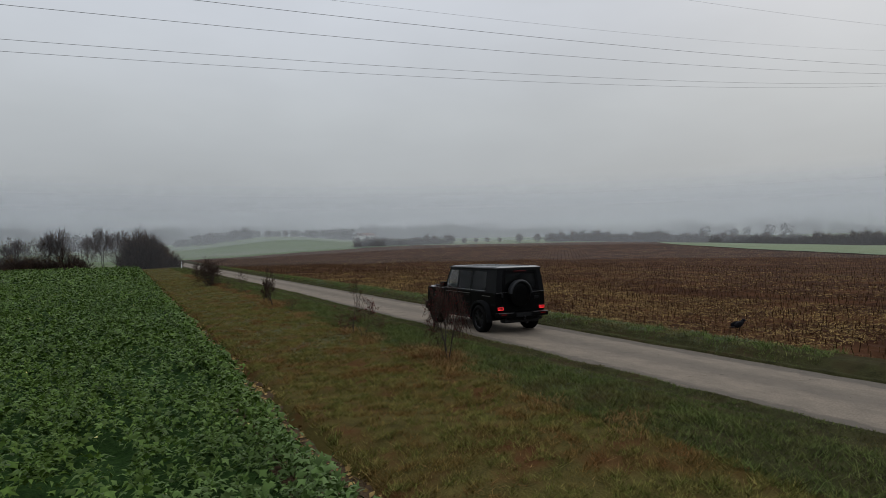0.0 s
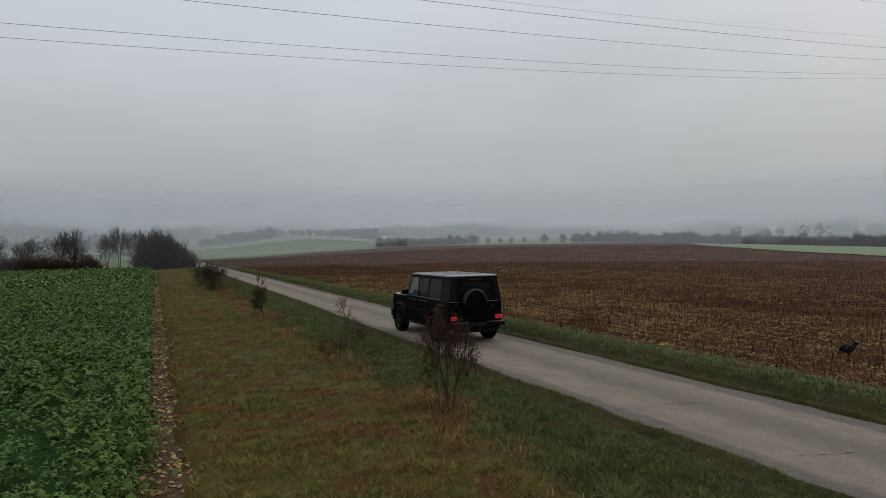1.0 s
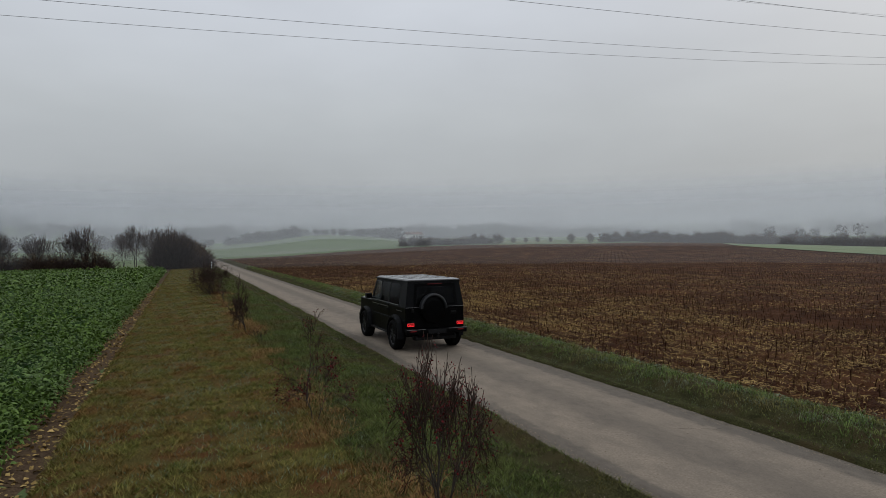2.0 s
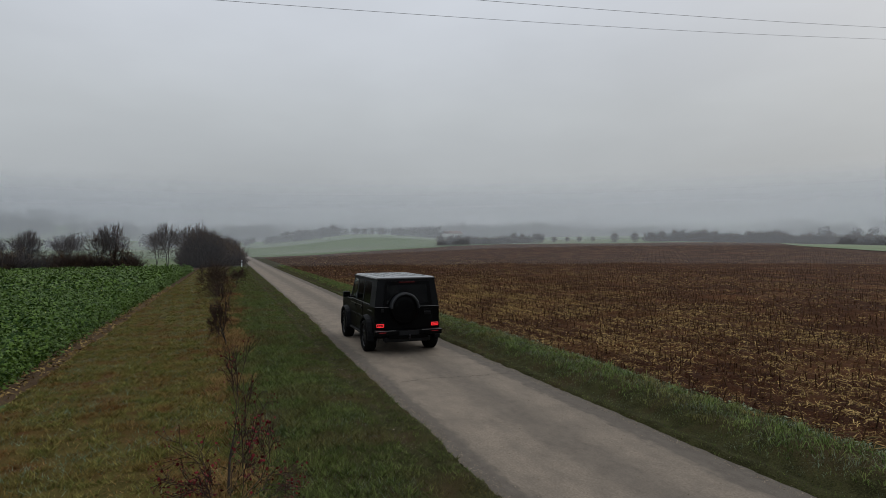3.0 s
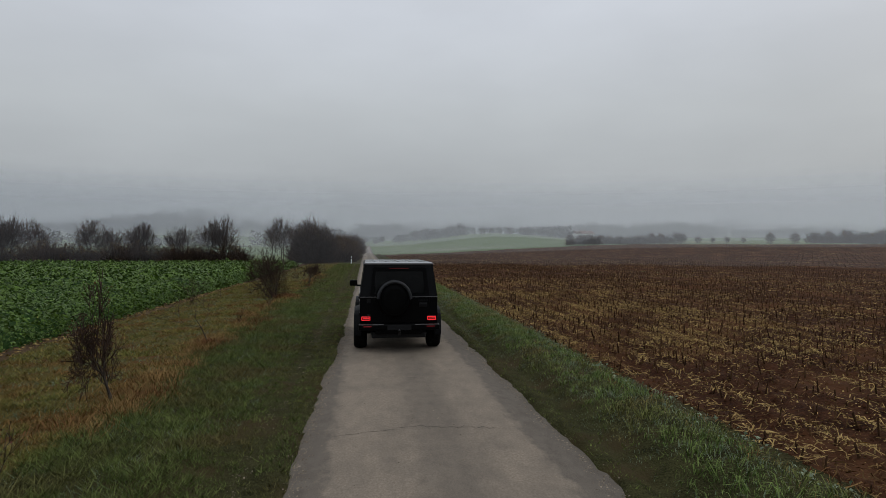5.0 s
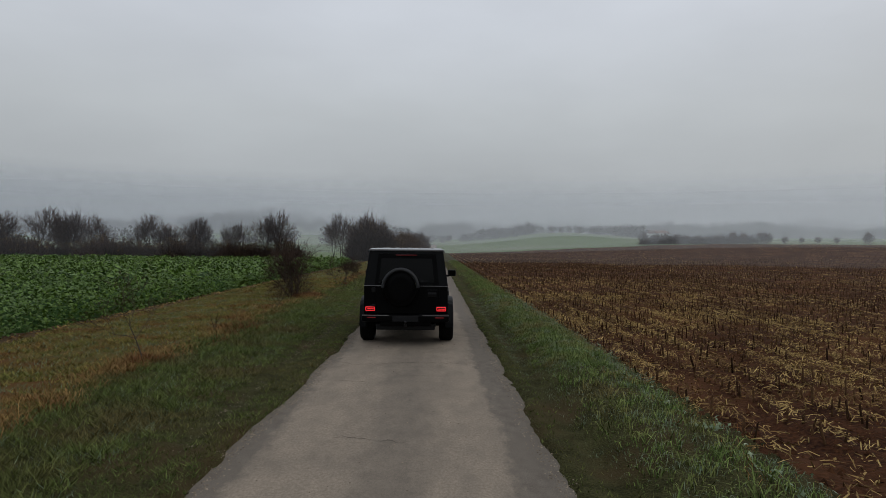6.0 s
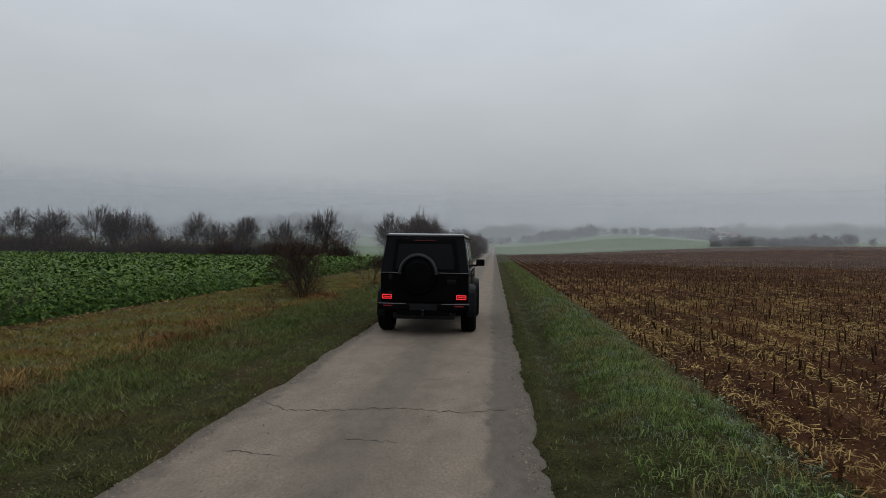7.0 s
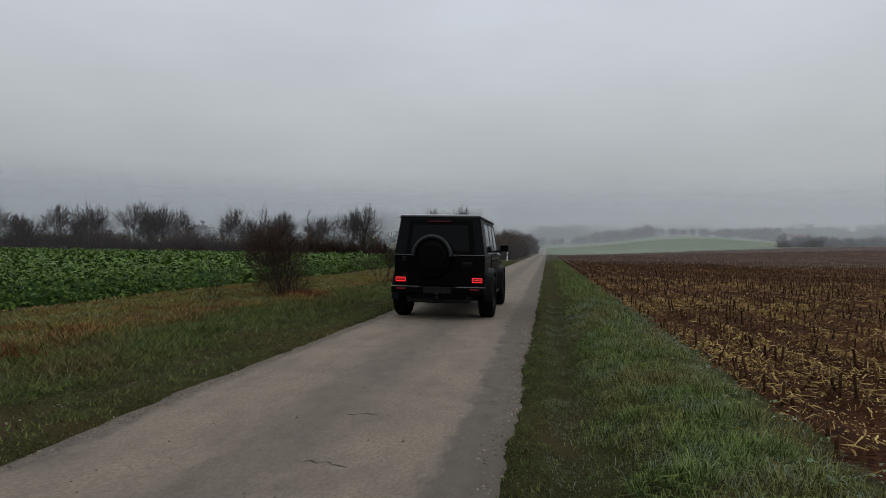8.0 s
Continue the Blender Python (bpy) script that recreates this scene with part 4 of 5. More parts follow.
def hedges():
    g = np.random.default_rng(70)
    # the large bush at the end of the strip
    bush = plant("large_bush", 71, 5.1, 46, 3, 0.05, "large dense dark brown leafless bush beside the road", "bush", 0.45, 3, 1.6, 0.36, 1500, 0.12, M_BROWNLEAF, 0, (3, 3), 2, 0.36, 3)
    twig_mass(bush, 171, 6500, 2.55, 4.3, 0.95, 0.024)
    put(bush, -7.75, 106, 0, 1.16)
    small = plant("hedge_bush", 72, 2.5, 16, 2, 0.04, "low dark leafless hedge bush", "bush", 0.6, 3, 1.6, 0.7, 500, 0.12, M_BROWNLEAF, 0, (3, 3), 2, 0.5, 4)
    twig_mass(small, 172, 750, 2.1, 1.6, 0.85, 0.034)
    put(small, -3.9, 111, 0)
    tagged(small, group="hedge bushes")
    distant = plant("hedge_bush", 78, 2.6, 6, 1, 0.06, "dark leafless hedge bush across the field", "bush", 0.6, 3, 1.4, 0.6, 60, 0.2, M_BROWNLEAF, 0, (3, 3), 2, 0.5, 9)
    twig_mass(distant, 178, 330, 2.1, 2.0, 0.8, 0.06)
    put(distant, 74, 214, 0, 1.1)
    tagged(distant, group="far hedge bushes")
    sparse = plant("field_tree", 79, 4.6, 4, 2, 0.10, "rounded bare tree beyond the stubble field", "tree", 0.4, 3, 0.2, 0.3, 120, 0.2, M_BROWNLEAF, 0, (3, 3), 3, 0.4, 6, 0.4)
    crown_twigs(sparse, 179, 300, 4.3, 1.6, 0.95, 0.06, 0.36)
    put(sparse, 96, 210, 0, 0.9)
    tagged(sparse, group="far field trees")
    kinds = [plant("field_tree", 73 + i, h, st, 3, 0.10, "bare spreading tree in the field hedge", "tree", sp, 3, 0.3, 0.26, 60, 0.08, M_BROWNLEAF, 0, (4, 3), 3, sh, 6, 0.3, 0.8) for i, (h, st, sp, sh) in enumerate(((5.6, 3, 0.6, 0.42), (6.3, 2, 0.6, 0.46), (5.0, 3, 0.66, 0.42)))]
    for i, (h, wide) in enumerate(((5.6, 1.7), (6.3, 1.9), (5.0, 1.8))):
        crown_twigs(kinds[i], 273 + i, 550, h, wide, 0.9, 0.021, 0.5)
    for k in kinds:
        tagged(k, group="hedgerow trees")
    # the hedgerow runs away from the big bush behind the crop
    for i in range(24):
        u = i / 23
        x, y = -18.0 - 62 * u + g.normal(0, 0.9), 101 - 9 * u + g.normal(0, 1.2)
        k = kinds[i % 3]
        ob = put(k, x, y, g.uniform(0, 360), g.uniform(0.85, 1.1)) if i < 3 else put(copy_thing(k, placed(x, y)), x, y, g.uniform(0, 360), g.uniform(0.8, 1.15))
    for x, y, m in ((-13.2, 119, 1.1), (-11.0, 123, 1.05), (-15.5, 125, 0.9)):
        put(copy_thing(kinds[1], placed(x, y)), x, y, g.uniform(0, 360), m)
    for i in range(42):
        u = i / 41
        x, y = -17 - 64 * u + g.normal(0, 0.6), 99.0 - 9 * u + g.normal(0, 1.0)
        put(copy_thing(small, placed(x, y)), x, y, g.uniform(0, 360), g.uniform(0.75, 1.15))
    # bushes along the road beyond
    for x, y, m in ((-4.9, 117, 1.2), (-5.0, 124, 1.35), (-5.0, 132, 1.4), (-4.9, 142, 1.6), (-5.4, 152, 1.8)):
        put(copy_thing(small, placed(x, y)), x, y, g.uniform(0, 360), m)
    for x, y, m in ((-6.0, 158, 1.0), (-5.0, 184, 1.05), (-4.2, 212, 1.15), (-4.5, 245, 1.2)):
        put(copy_thing(bush, placed(x, y)), x, y, g.uniform(0, 360), m)
    # hedges and lone trees across the field
    for az0, az1, d0, d1, n, s0, s1 in ((18.4, 26.1, 210, 222, 20, 0.75, 1.2), (36.6, 40, 240, 235, 8, 0.9, 1.3), (40, 66, 232, 185, 62, 0.85, 1.35)):
        for i in range(n):
            u = i / (n - 1)
            az, d = radians(az0 + (az1 - az0) * u), d0 + (d1 - d0) * u + g.normal(0, 3.0)
            x, y = -4 + d * math.sin(az), 12 + d * math.cos(az)
            put(copy_thing(distant, placed(x, y)), x, y, g.uniform(0, 360), g.uniform(s0, s1))
            if i % 2 == 0 or az0 == 40:
                far = d + 9
                x, y = -4 + far * math.sin(az), 12 + far * math.cos(az)
                put(copy_thing(sparse, placed(x, y)), x, y, g.uniform(0, 360), g.uniform(0.55, 1.15) * (0.82 if az0 < 30 else 1.0))
    for az, d, m in ((27.2, 225, 0.9), (28.5, 240, 0.6), (29.6, 250, 0.5), (30.6, 250, 0.55), (31.8, 250, 0.5), (33.7, 230, 0.85), (35.3, 230, 0.85)):
        x, y = -4 + d * math.sin(radians(az)), 12 + d * math.cos(radians(az))
        put(copy_thing(sparse, placed(x, y)), x, y, g.uniform(0, 360), m)
    # woods fading into the mist
    C, size = [], []
    for az0, az1, d, n, h, m in ((-34, -8, 330, 60, 7.5, 120), (-8, -1, 380, 26, 8, 120), (-1, 4, 400, 24, 7.5, 110), (4, 9.5, 400, 44, 7.6, 110), (9.5, 18, 410, 60, 7.2, 110), (17, 37, 560, 130, 11, 90), (-34, 4, 560, 150, 12, 90), (37, 70, 520, 110, 9, 90),
                                 (-60, 75, 760, 330, 13, 40), (-60, 75, 960, 400, 14, 32), (-60, 75, 1230, 420, 16, 28)):
        for i in range(n):
            a, dd = radians(g.uniform(az0, az1)), d * g.uniform(0.93, 1.08)
            hh = h * g.uniform(0.65, 1.12) * (0.88 + 0.22 * math.sin(a * 17 + d) + 0.12 * math.sin(a * 41 + d))
            x, y = -3 + dd * math.sin(a), 13 + dd * math.cos(a)
            v = g.normal(0, 1, (m, 3))
            v /= np.linalg.norm(v, axis=1, keepdims=True)
            v *= g.uniform(0.0, 1.0, (m, 1)) ** 0.4
            C.append(v * np.array([hh * 0.5, hh * 0.5, hh * 0.5]) + np.array([x, y, float(land(x, y)) + hh * 0.45]))
            size.append(hh * (1.9 / math.sqrt(m)) * g.uniform(0.5, 1.3, m))
    C, size = np.concatenate(C), np.concatenate(size)
    me = leaf_mesh("distant_woods", C[:, 0], C[:, 1], C[:, 2], size, g, M_WOOD, False, 1.2)
    stuff("distant_woods", me, "bare woods fading into the mist", "woods")


roadside()
hedges()


# ------------------------------------------------ the car
BASE, WHEEL_R, TRACK = 2.89, 0.395, 0.805


def tapered(z):
    """How far the cabin's sides draw in above the belt line."""
    return max(0.0, (z - 1.16) / (1.88 - 1.16)) * 0.105


def make_wheel(car, x, y):
    side = 1 if x > 0 else -1
    wheel = new("wheel")
    wheel.parent = car
    w = 0.142
    tyre = lathe([(0.262, -w * 0.75), (0.30, -w), (0.345, -w * 1.0), (0.372, -w * 0.88), (WHEEL_R, -w * 0.66), (WHEEL_R, w * 0.66), (0.372, w * 0.88), (0.345, w), (0.30, w), (0.262, w * 0.75), (0.262, -w * 0.75)], 44)
    tyre = part("tyre", tyre, M_RUBBER, wheel, "black road tyre", True)
    lugs = []
    for k in range(44):
        for u, tw in ((-0.065, 14), (0.065, -14), (0.0, 0)):
            b = block(-0.024, 0.024, -0.017, 0.017, 0, 0.006, 0)
            lugs.append(moved(b, pose(0, 0, 0, k * 360 / 44 + (4 if u == 0 else 0)) @ pose(u, 0, WHEEL_R - 0.001, 0, 0, tw)))
    part("tread", joined(*lugs), M_RUBBER, tyre)
    rim = lathe([(0.262, -0.11), (0.25, -0.09), (0.235, 0.06), (0.245, 0.10), (0.262, 0.112)], 40)
    rim = part("rim", moved(rim, Matrix.Diagonal((side, 1, 1, 1))), M_RIM, wheel, "black alloy rim", True)
    spokes = []
    for k in range(10):
        for tw in (-5, 5):
            spokes.append(moved(block(-0.018, 0.018, -0.011, 0.011, 0.03, 0.25, 0.004, (0, 0.003), 0, 1), pose(0.085 * side, 0, 0, k * 36 + tw)))
    part("spoke_star", joined(*spokes), M_RIM, rim)
    part("hub", moved(lathe([(0.0, 0.1), (0.035, 0.1), (0.055, 0.085), (0.06, 0.05)], 20), Matrix.Diagonal((side, 1, 1, 1))), M_RIM, rim)
    part("brake_disc", moved(lathe([(0.06, 0.03), (0.18, 0.03), (0.18, 0.01), (0.06, 0.01)], 28), Matrix.Diagonal((side, 1, 1, 1))), M_CHROME, rim)
    wheel.matrix_basis = Matrix.Translation((x, y, WHEEL_R))
    return wheel


def make_flare(x, y):
    """A wheel-arch flare: a squared-off arch swept round the wheel."""
    side = 1 if x > 0 else -1
    inner, outer = [], []
    for k in range(17):
        a = radians(-8 + 196 * k / 16)
        c, s = math.cos(a), math.sin(a)
        sq = 1 / max(abs(c), abs(s)) ** 0.35
        inner.append((0.455 * c * (1 + 0.3 * (sq - 1)), 0.455 * s * (1 + 0.3 * (sq - 1))))
        outer.append((0.545 * c * sq, 0.545 * s * sq))
    bm = bmesh.new()
    x0, x1 = 0.78 * side, 0.935 * side
    rows = []
    for (iy, iz), (oy, oz) in zip(inner, outer):
        rows.append([bm.verts.new(p) for p in ((x0, y + oy, WHEEL_R + oz), (x1, y + oy * 0.94, WHEEL_R + oz * 0.94), (x1, y + iy, WHEEL_R + iz), (x0, y + iy, WHEEL_R + iz))])
    for a, b in zip(rows, rows[1:]):
        for j in range(4):
            bm.faces.new((a[j], a[(j + 1) % 4], b[(j + 1) % 4], b[j]))
    bm.faces.new(rows[0])
    bm.faces.new(rows[-1][::-1])
    bmesh.ops.recalc_face_normals(bm, faces=bm.faces[:])
    bmesh.ops.bevel(bm, geom=bm.edges[:], offset=0.012, segments=2, affect="EDGES")
    return bm


def side_sheet(outline, side, out=0.004, thick=0.012, base=0.885, bevel=0.02):
    """A panel or pane on the car's flank, leaning in with the cabin."""
    bm = bmesh.new()
    rows = []
    for o in (out, out - thick):
        rows.append([bm.verts.new((side * (base - tapered(z) + o), y, z)) for y, z in outline])
    n = len(outline)
    bm.faces.new(rows[0])
    bm.faces.new(rows[1][::-1])
    for i in range(n):
        j = (i + 1) % n
        bm.faces.new((rows[0][j], rows[0][i], rows[1][i], rows[1][j]))
    bmesh.ops.recalc_face_normals(bm, faces=bm.faces[:])
    if bevel:
        e = [e for e in bm.edges if abs(abs(e.verts[0].co.x) - abs(e.verts[1].co.x)) > thick * 0.5 and (e.verts[0].co - e.verts[1].co).length < thick * 1.6]
        bmesh.ops.bevel(bm, geom=e, offset=bevel, segments=3, affect="EDGES")
    return bm


def rect(y0, y1, z0, z1):
    return [(y0, z0), (y1, z0), (y1, z1), (y0, z1)]


def slim(car):
    """Draws body and cabin in from the flared track, and lowers the cabin a little."""
    for ob in car.children_recursive:
        if ob.type != "MESH" or ob.name.startswith("wheel_flare"):
            continue
        k = 0.905 if "bumper" in ob.name or "step" in ob.name else 0.925
        for v in ob.data.vertices:
            v.co.x *= k
            if v.co.z > 1.165 and not ob.name.startswith(("cover", "wheel_cover", "carrier")):
                v.co.z = 1.165 + (v.co.z - 1.165) * 0.93


def make_car():
    car = tagged(new("off_road_car"), "boxy matt black off-road car with lit red tail lamps", "car")
    rear, front = -0.80, 3.66
    # lower body with wheel arches left open
    out = [(rear, 0.52), (-0.52, 0.52), (-0.47, 0.68), (-0.30, 0.86), (0.30, 0.86), (0.47, 0.68), (0.52, 0.42), (BASE - 0.52, 0.42), (BASE - 0.47, 0.68), (BASE - 0.30, 0.86), (BASE + 0.30, 0.86), (BASE + 0.47, 0.68), (BASE + 0.52, 0.5), (front, 0.5), (front, 1.02), (front - 0.05, 1.10), (2.22, 1.17), (rear, 1.17)]
    body = part("body", extruded(out, -0.885, 0.885, 0.016), M_BLACK, car)
    part("chassis", joined(block(-0.55, 0.55, -0.75, 3.5, 0.40, 0.56, 0.02), block(-0.80, 0.80, -0.07, 0.07, 0.30, 0.44, 0.03), block(-0.80, 0.80, BASE - 0.07, BASE + 0.07, 0.30, 0.44, 0.03)), M_PLASTIC, car)
    # cabin shell: pillars, tailgate wall, roof
    for s in (-1, 1):
        part("cabin_side", joined(*[side_sheet(o, s, 0.0, 0.05, bevel=0) for o in (
            [(-0.80, 1.16), (-0.24, 1.16), (-0.20, 1.83), (-0.735, 1.83)], rect(0.60, 0.70, 1.16, 1.83), rect(1.42, 1.53, 1.16, 1.83),
            [(2.30, 1.16), (2.40, 1.16), (2.10, 1.83), (2.02, 1.83)], rect(-0.74, 2.08, 1.80, 1.90), rect(-0.25, 2.38, 1.14, 1.22))]), M_SATIN, car, "satin black pillars and cabin side")
    roof_out = [(-0.765, 1.885), (2.13, 1.885), (2.09, 1.93), (1.9, 1.955), (-0.60, 1.955), (-0.76, 1.93)]
    roof = part("roof", extruded(roof_out, -0.795, 0.795, 0.026, lambda z: 0.05 if z > 1.94 else 0.0), M_ROOF, car, "wet black roof reflecting the sky")
    for s in (-1, 1):
        part("rain_gutter", block(s * 0.80 - 0.014, s * 0.80 + 0.014, -0.75, 2.12, 1.872, 1.892, 0.004), M_PLASTIC, roof)
    for x in (-0.55, -0.28, 0, 0.28, 0.55):
        part("roof_rib", block(x - 0.02, x + 0.02, -0.5, 1.8, 1.95, 1.964, 0.006), M_ROOF, roof)
    # rear wall above the belt
    def rear_wall(x0, x1, z0, z1, y, th):
        bm = bmesh.new()
        lean = lambda z: 0.06 * (z - 1.16) / 0.72
        k = lambda x, z: x * (1 - tapered(z) / 0.885)
        vs = [bm.verts.new((k(x, z), y + lean(z) + d, z)) for d in (0, th) for x, z in ((x0, z0), (x1, z0), (x1, z1), (x0, z1))]
        for f in ((0, 1, 2, 3), (7, 6, 5, 4), (0, 4, 5, 1), (1, 5, 6, 2), (2, 6, 7, 3), (3, 7, 4, 0)):
            bm.faces.new([vs[i] for i in f])
        bmesh.ops.recalc_face_normals(bm, faces=bm.faces[:])
        bmesh.ops.bevel(bm, geom=bm.edges[:], offset=0.008, segments=2, affect="EDGES")
        return bm
    part("rear_wall", rear_wall(-0.884, 0.884, 1.165, 1.888, -0.802, 0.06), M_SATIN, car, "satin black upper rear wall")
    gate = part("tailgate", joined(rear_wall(-0.66, 0.70, 1.18, 1.84, -0.816, 0.03), block(-0.66, 0.70, -0.822, -0.79, 0.62, 1.168, 0.012)), M_BLACK, car)
    part("rear_window", rear_wall(-0.58, 0.60, 1.24, 1.74, -0.824, 0.012), M_TINT, gate, "dark tinted rear window")
    part("brake_light", block(-0.22, 0.22, -0.800, -0.762, 1.80, 1.822, 0.006), M_LENS, gate, "dim red high brake light")
    part("trim_line", block(-0.882, 0.882, -0.826, -0.81, 1.162, 1.170, 0.003), M_CHROME, car, "thin grey belt trim")
    part("door_handle", joined(block(0.46, 0.64, -0.862, -0.82, 1.00, 1.03, 0.008), block(0.46, 0.64, -0.835, -0.82, 0.96, 1.05, 0.01)), M_PLASTIC, gate)
    part("badge", joined(*[block(0.44 + 0.06 * i, 0.48 + 0.06 * i, -0.828, -0.82, 1.075, 1.105, 0.003) for i in range(4)]), M_SATIN, gate, "small dark badge")
    for z in (0.72, 1.04):
        part("hinge", block(-0.72, -0.64, -0.845, -0.80, z, z + 0.09, 0.01), M_PLASTIC, gate)
    # spare wheel under its cover
    spare = new("spare_wheel")
    spare.parent = car
    cx, cz = -0.11, 1.13
    ring = lathe([(0.30, -0.985), (0.33, -0.985), (0.362, -0.97), (0.372, -0.94), (0.372, -0.86), (0.35, -0.84), (0.30, -0.84)], 48, "y")
    part("wheel_cover_rim", moved(ring, Matrix.Translation((cx, 0, cz))), M_BLACK, spare, "", True)
    arch = lathe([(0.325, -0.99), (0.332, -1.03), (0.345, -1.048), (0.378, -1.042), (0.397, -1.01), (0.397, -0.86)], 40, "y", (2, 178))
    part("cover_arch", moved(arch, Matrix.Translation((cx, 0, cz))), M_ARCH, spare, "satin grey arch over the wheel cover", True)
    part("cover", moved(lathe([(0.0, -0.992), (0.20, -0.992), (0.31, -0.985), (0.325, -0.97), (0.325, -0.86)], 48, "y"), Matrix.Translation((cx, 0, cz))), M_BLACK, spare, "", True)
    part("carrier", block(cx - 0.12, cx + 0.12, -0.86, -0.80, 0.85, 1.25, 0.01), M_PLASTIC, spare)
    # lamps, bumpers, plate, hitch
    for s in (-1, 1):
        x0, x1 = sorted((s * 0.635, s * 0.855))
        lamp = part("tail_lamp", block(x0, x1, -0.842, -0.79, 0.665, 0.775, 0.028), M_LENS, car, "red tail lamp lens")
        outer, inner = sorted((s * 0.845, s * 0.833)), sorted((s * 0.66, s * 0.648))
        loop = joined(block(x0 + 0.014, x1 - 0.014, -0.850, -0.835, 0.746, 0.760, 0.006), block(x0 + 0.014, x1 - 0.014, -0.850, -0.835, 0.680, 0.694, 0.006), block(*outer, -0.850, -0.835, 0.69, 0.75, 0.005), block(*inner, -0.850, -0.835, 0.69, 0.75, 0.005), block(x0 + 0.045, x1 - 0.03, -0.847, -0.835, 0.715, 0.725, 0.003))
        part("light_bar", loop, M_LAMP, lamp, "glowing red light bar")
        # an unlit reflector; its faint red glow is added in the material
        part("reflector", block(*sorted((s * 0.62, s * 0.80)), -0.968, -0.95, 0.555, 0.572, 0.004), M_REFLECTOR_GLOW, car, "narrow red reflector with a faint added glow")
        part("exhaust", moved(lathe([(0.03, -0.11), (0.036, -0.11), (0.036, 0.11), (0.03, 0.11), (0.03, -0.11)], 20, "y"), Matrix.Translation((s * 0.60, -0.72, 0.40))), M_PLASTIC, car)
    part("rear_valance", block(-0.62, 0.62, -0.86, -0.60, 0.31, 0.44, 0.03, (0.0, 0.0)), M_PLASTIC, car)
    bumper = part("rear_bumper", joined(block(-0.93, 0.93, -0.96, -0.78, 0.48, 0.615, 0.03), block(-0.55, 0.55, -0.93, -0.78, 0.40, 0.50, 0.02)), M_BLACK, car)
    for s in (-1, 1):
        part("bumper_trim", block(*sorted((s * 0.36, s * 0.92)), -0.963, -0.945, 0.598, 0.608, 0.003), M_CHROME, bumper, "thin bright bumper trim")
    part("number_plate", block(-0.27, 0.27, -0.972, -0.958, 0.485, 0.595, 0.006), M_PLATE, bumper, "dark plate holder")
    part("tow_hitch", joined(block(-0.03, 0.03, -1.03, -0.85, 0.39, 0.44, 0.01), moved(lathe([(0.0, 0.07), (0.02, 0.065), (0.03, 0.045), (0.02, 0.02), (0.014, -0.03)], 16, "z"), Matrix.Translation((0, -1.02, 0.44)))), M_RIM, car, "dark tow hitch")
    for x in (-0.24, 0.26):
        part("silencer", block(x - 0.14, x + 0.14, -0.72, -0.50, 0.33, 0.46, 0.05), M_PLASTIC, car)
    part("front_bumper", joined(block(-0.93, 0.93, front - 0.10, front + 0.16, 0.40, 0.66, 0.04), block(-0.80, 0.80, front - 0.05, front + 0.10, 0.36, 0.44, 0.02)), M_BLACK, car)
    part("grille", joined(block(-0.46, 0.46, front - 0.01, front + 0.03, 0.70, 1.0, 0.02), *[block(-0.42, 0.42, front + 0.03, front + 0.045, z, z + 0.03, 0.006) for z in (0.75, 0.83, 0.91)]), M_PLASTIC, car)
    bonnet = part("bonnet", joined(block(-0.70, 0.70, 2.18, front - 0.05, 1.10, 1.215, 0.03, (0.04, 0.02)), block(-0.30, 0.30, 2.2, front - 0.2, 1.21, 1.235, 0.012, (0.03, 0.03))), M_BLACK, car)
    for s in (-1, 1):
        part("head_lamp", moved(lathe([(0.0, 0.05), (0.09, 0.04), (0.115, 0.0), (0.115, -0.04)], 28, "y"), Matrix.Translation((s * 0.66, front, 0.86))), M_HEAD, car, "round clear head lamp", True)
        part("turn_signal", block(s * 0.78 - 0.075, s * 0.78 + 0.075, front - 0.42, front - 0.12, 1.10, 1.195, 0.03, (0.02, 0.05)), M_HEAD, car, "pale turn signal on the wing")
        part("wing_top", block(*sorted((s * 0.70, s * 0.885)), 2.2, front - 0.03, 1.08, 1.165, 0.02), M_BLACK, car)
        # doors with handles, panes and trim
        for y0, y1, wy0, wy1 in ((1.46, 2.34, 1.53, 2.28), (0.62, 1.44, 0.70, 1.42)):
            door = part("door", side_sheet(rect(y0, y1, 0.50, 1.165), s, 0.012, 0.016, bevel=0.03), M_BLACK, car)
            part("handle", block(*sorted((s * 0.897, s * 0.925)), y0 + 0.06, y0 + 0.24, 1.03, 1.06, 0.008), M_PLASTIC, door)
            part("side_trim", block(*sorted((s * 0.896, s * 0.908)), y0 + 0.01, y1 - 0.01, 0.795, 0.835, 0.005), M_SATIN, door)
        part("side_trim", block(*sorted((s * 0.885, s * 0.90)), -0.78, -0.54, 0.795, 0.835, 0.005), M_SATIN, car)
        panes = (([(1.53, 1.22), (2.28, 1.22), (2.03, 1.80), (1.53, 1.80)], M_CLEAR, "clear front side window"), (rect(0.72, 1.41, 1.22, 1.80), M_TINT, "dark tinted rear side window"), (rect(-0.20, 0.58, 1.22, 1.80), M_TINT, "dark tinted quarter window"))
        for o, mt, lb in panes:
            part("side_window", side_sheet(o, s, -0.004, 0.010, bevel=0.03), mt, car, lb)
        for o in (rect(-0.24, 0.62, 1.195, 1.212), rect(0.70, 2.3, 1.195, 1.212), rect(-0.5, -0.05, 1.05, 1.066), rect(0.66, 1.4, 1.09, 1.104), rect(1.5, 2.25, 1.09, 1.104)):
            part("belt_trim", side_sheet(o, s, 0.016, 0.01, bevel=0), M_CHROME, car, "thin bright trim on the flank")
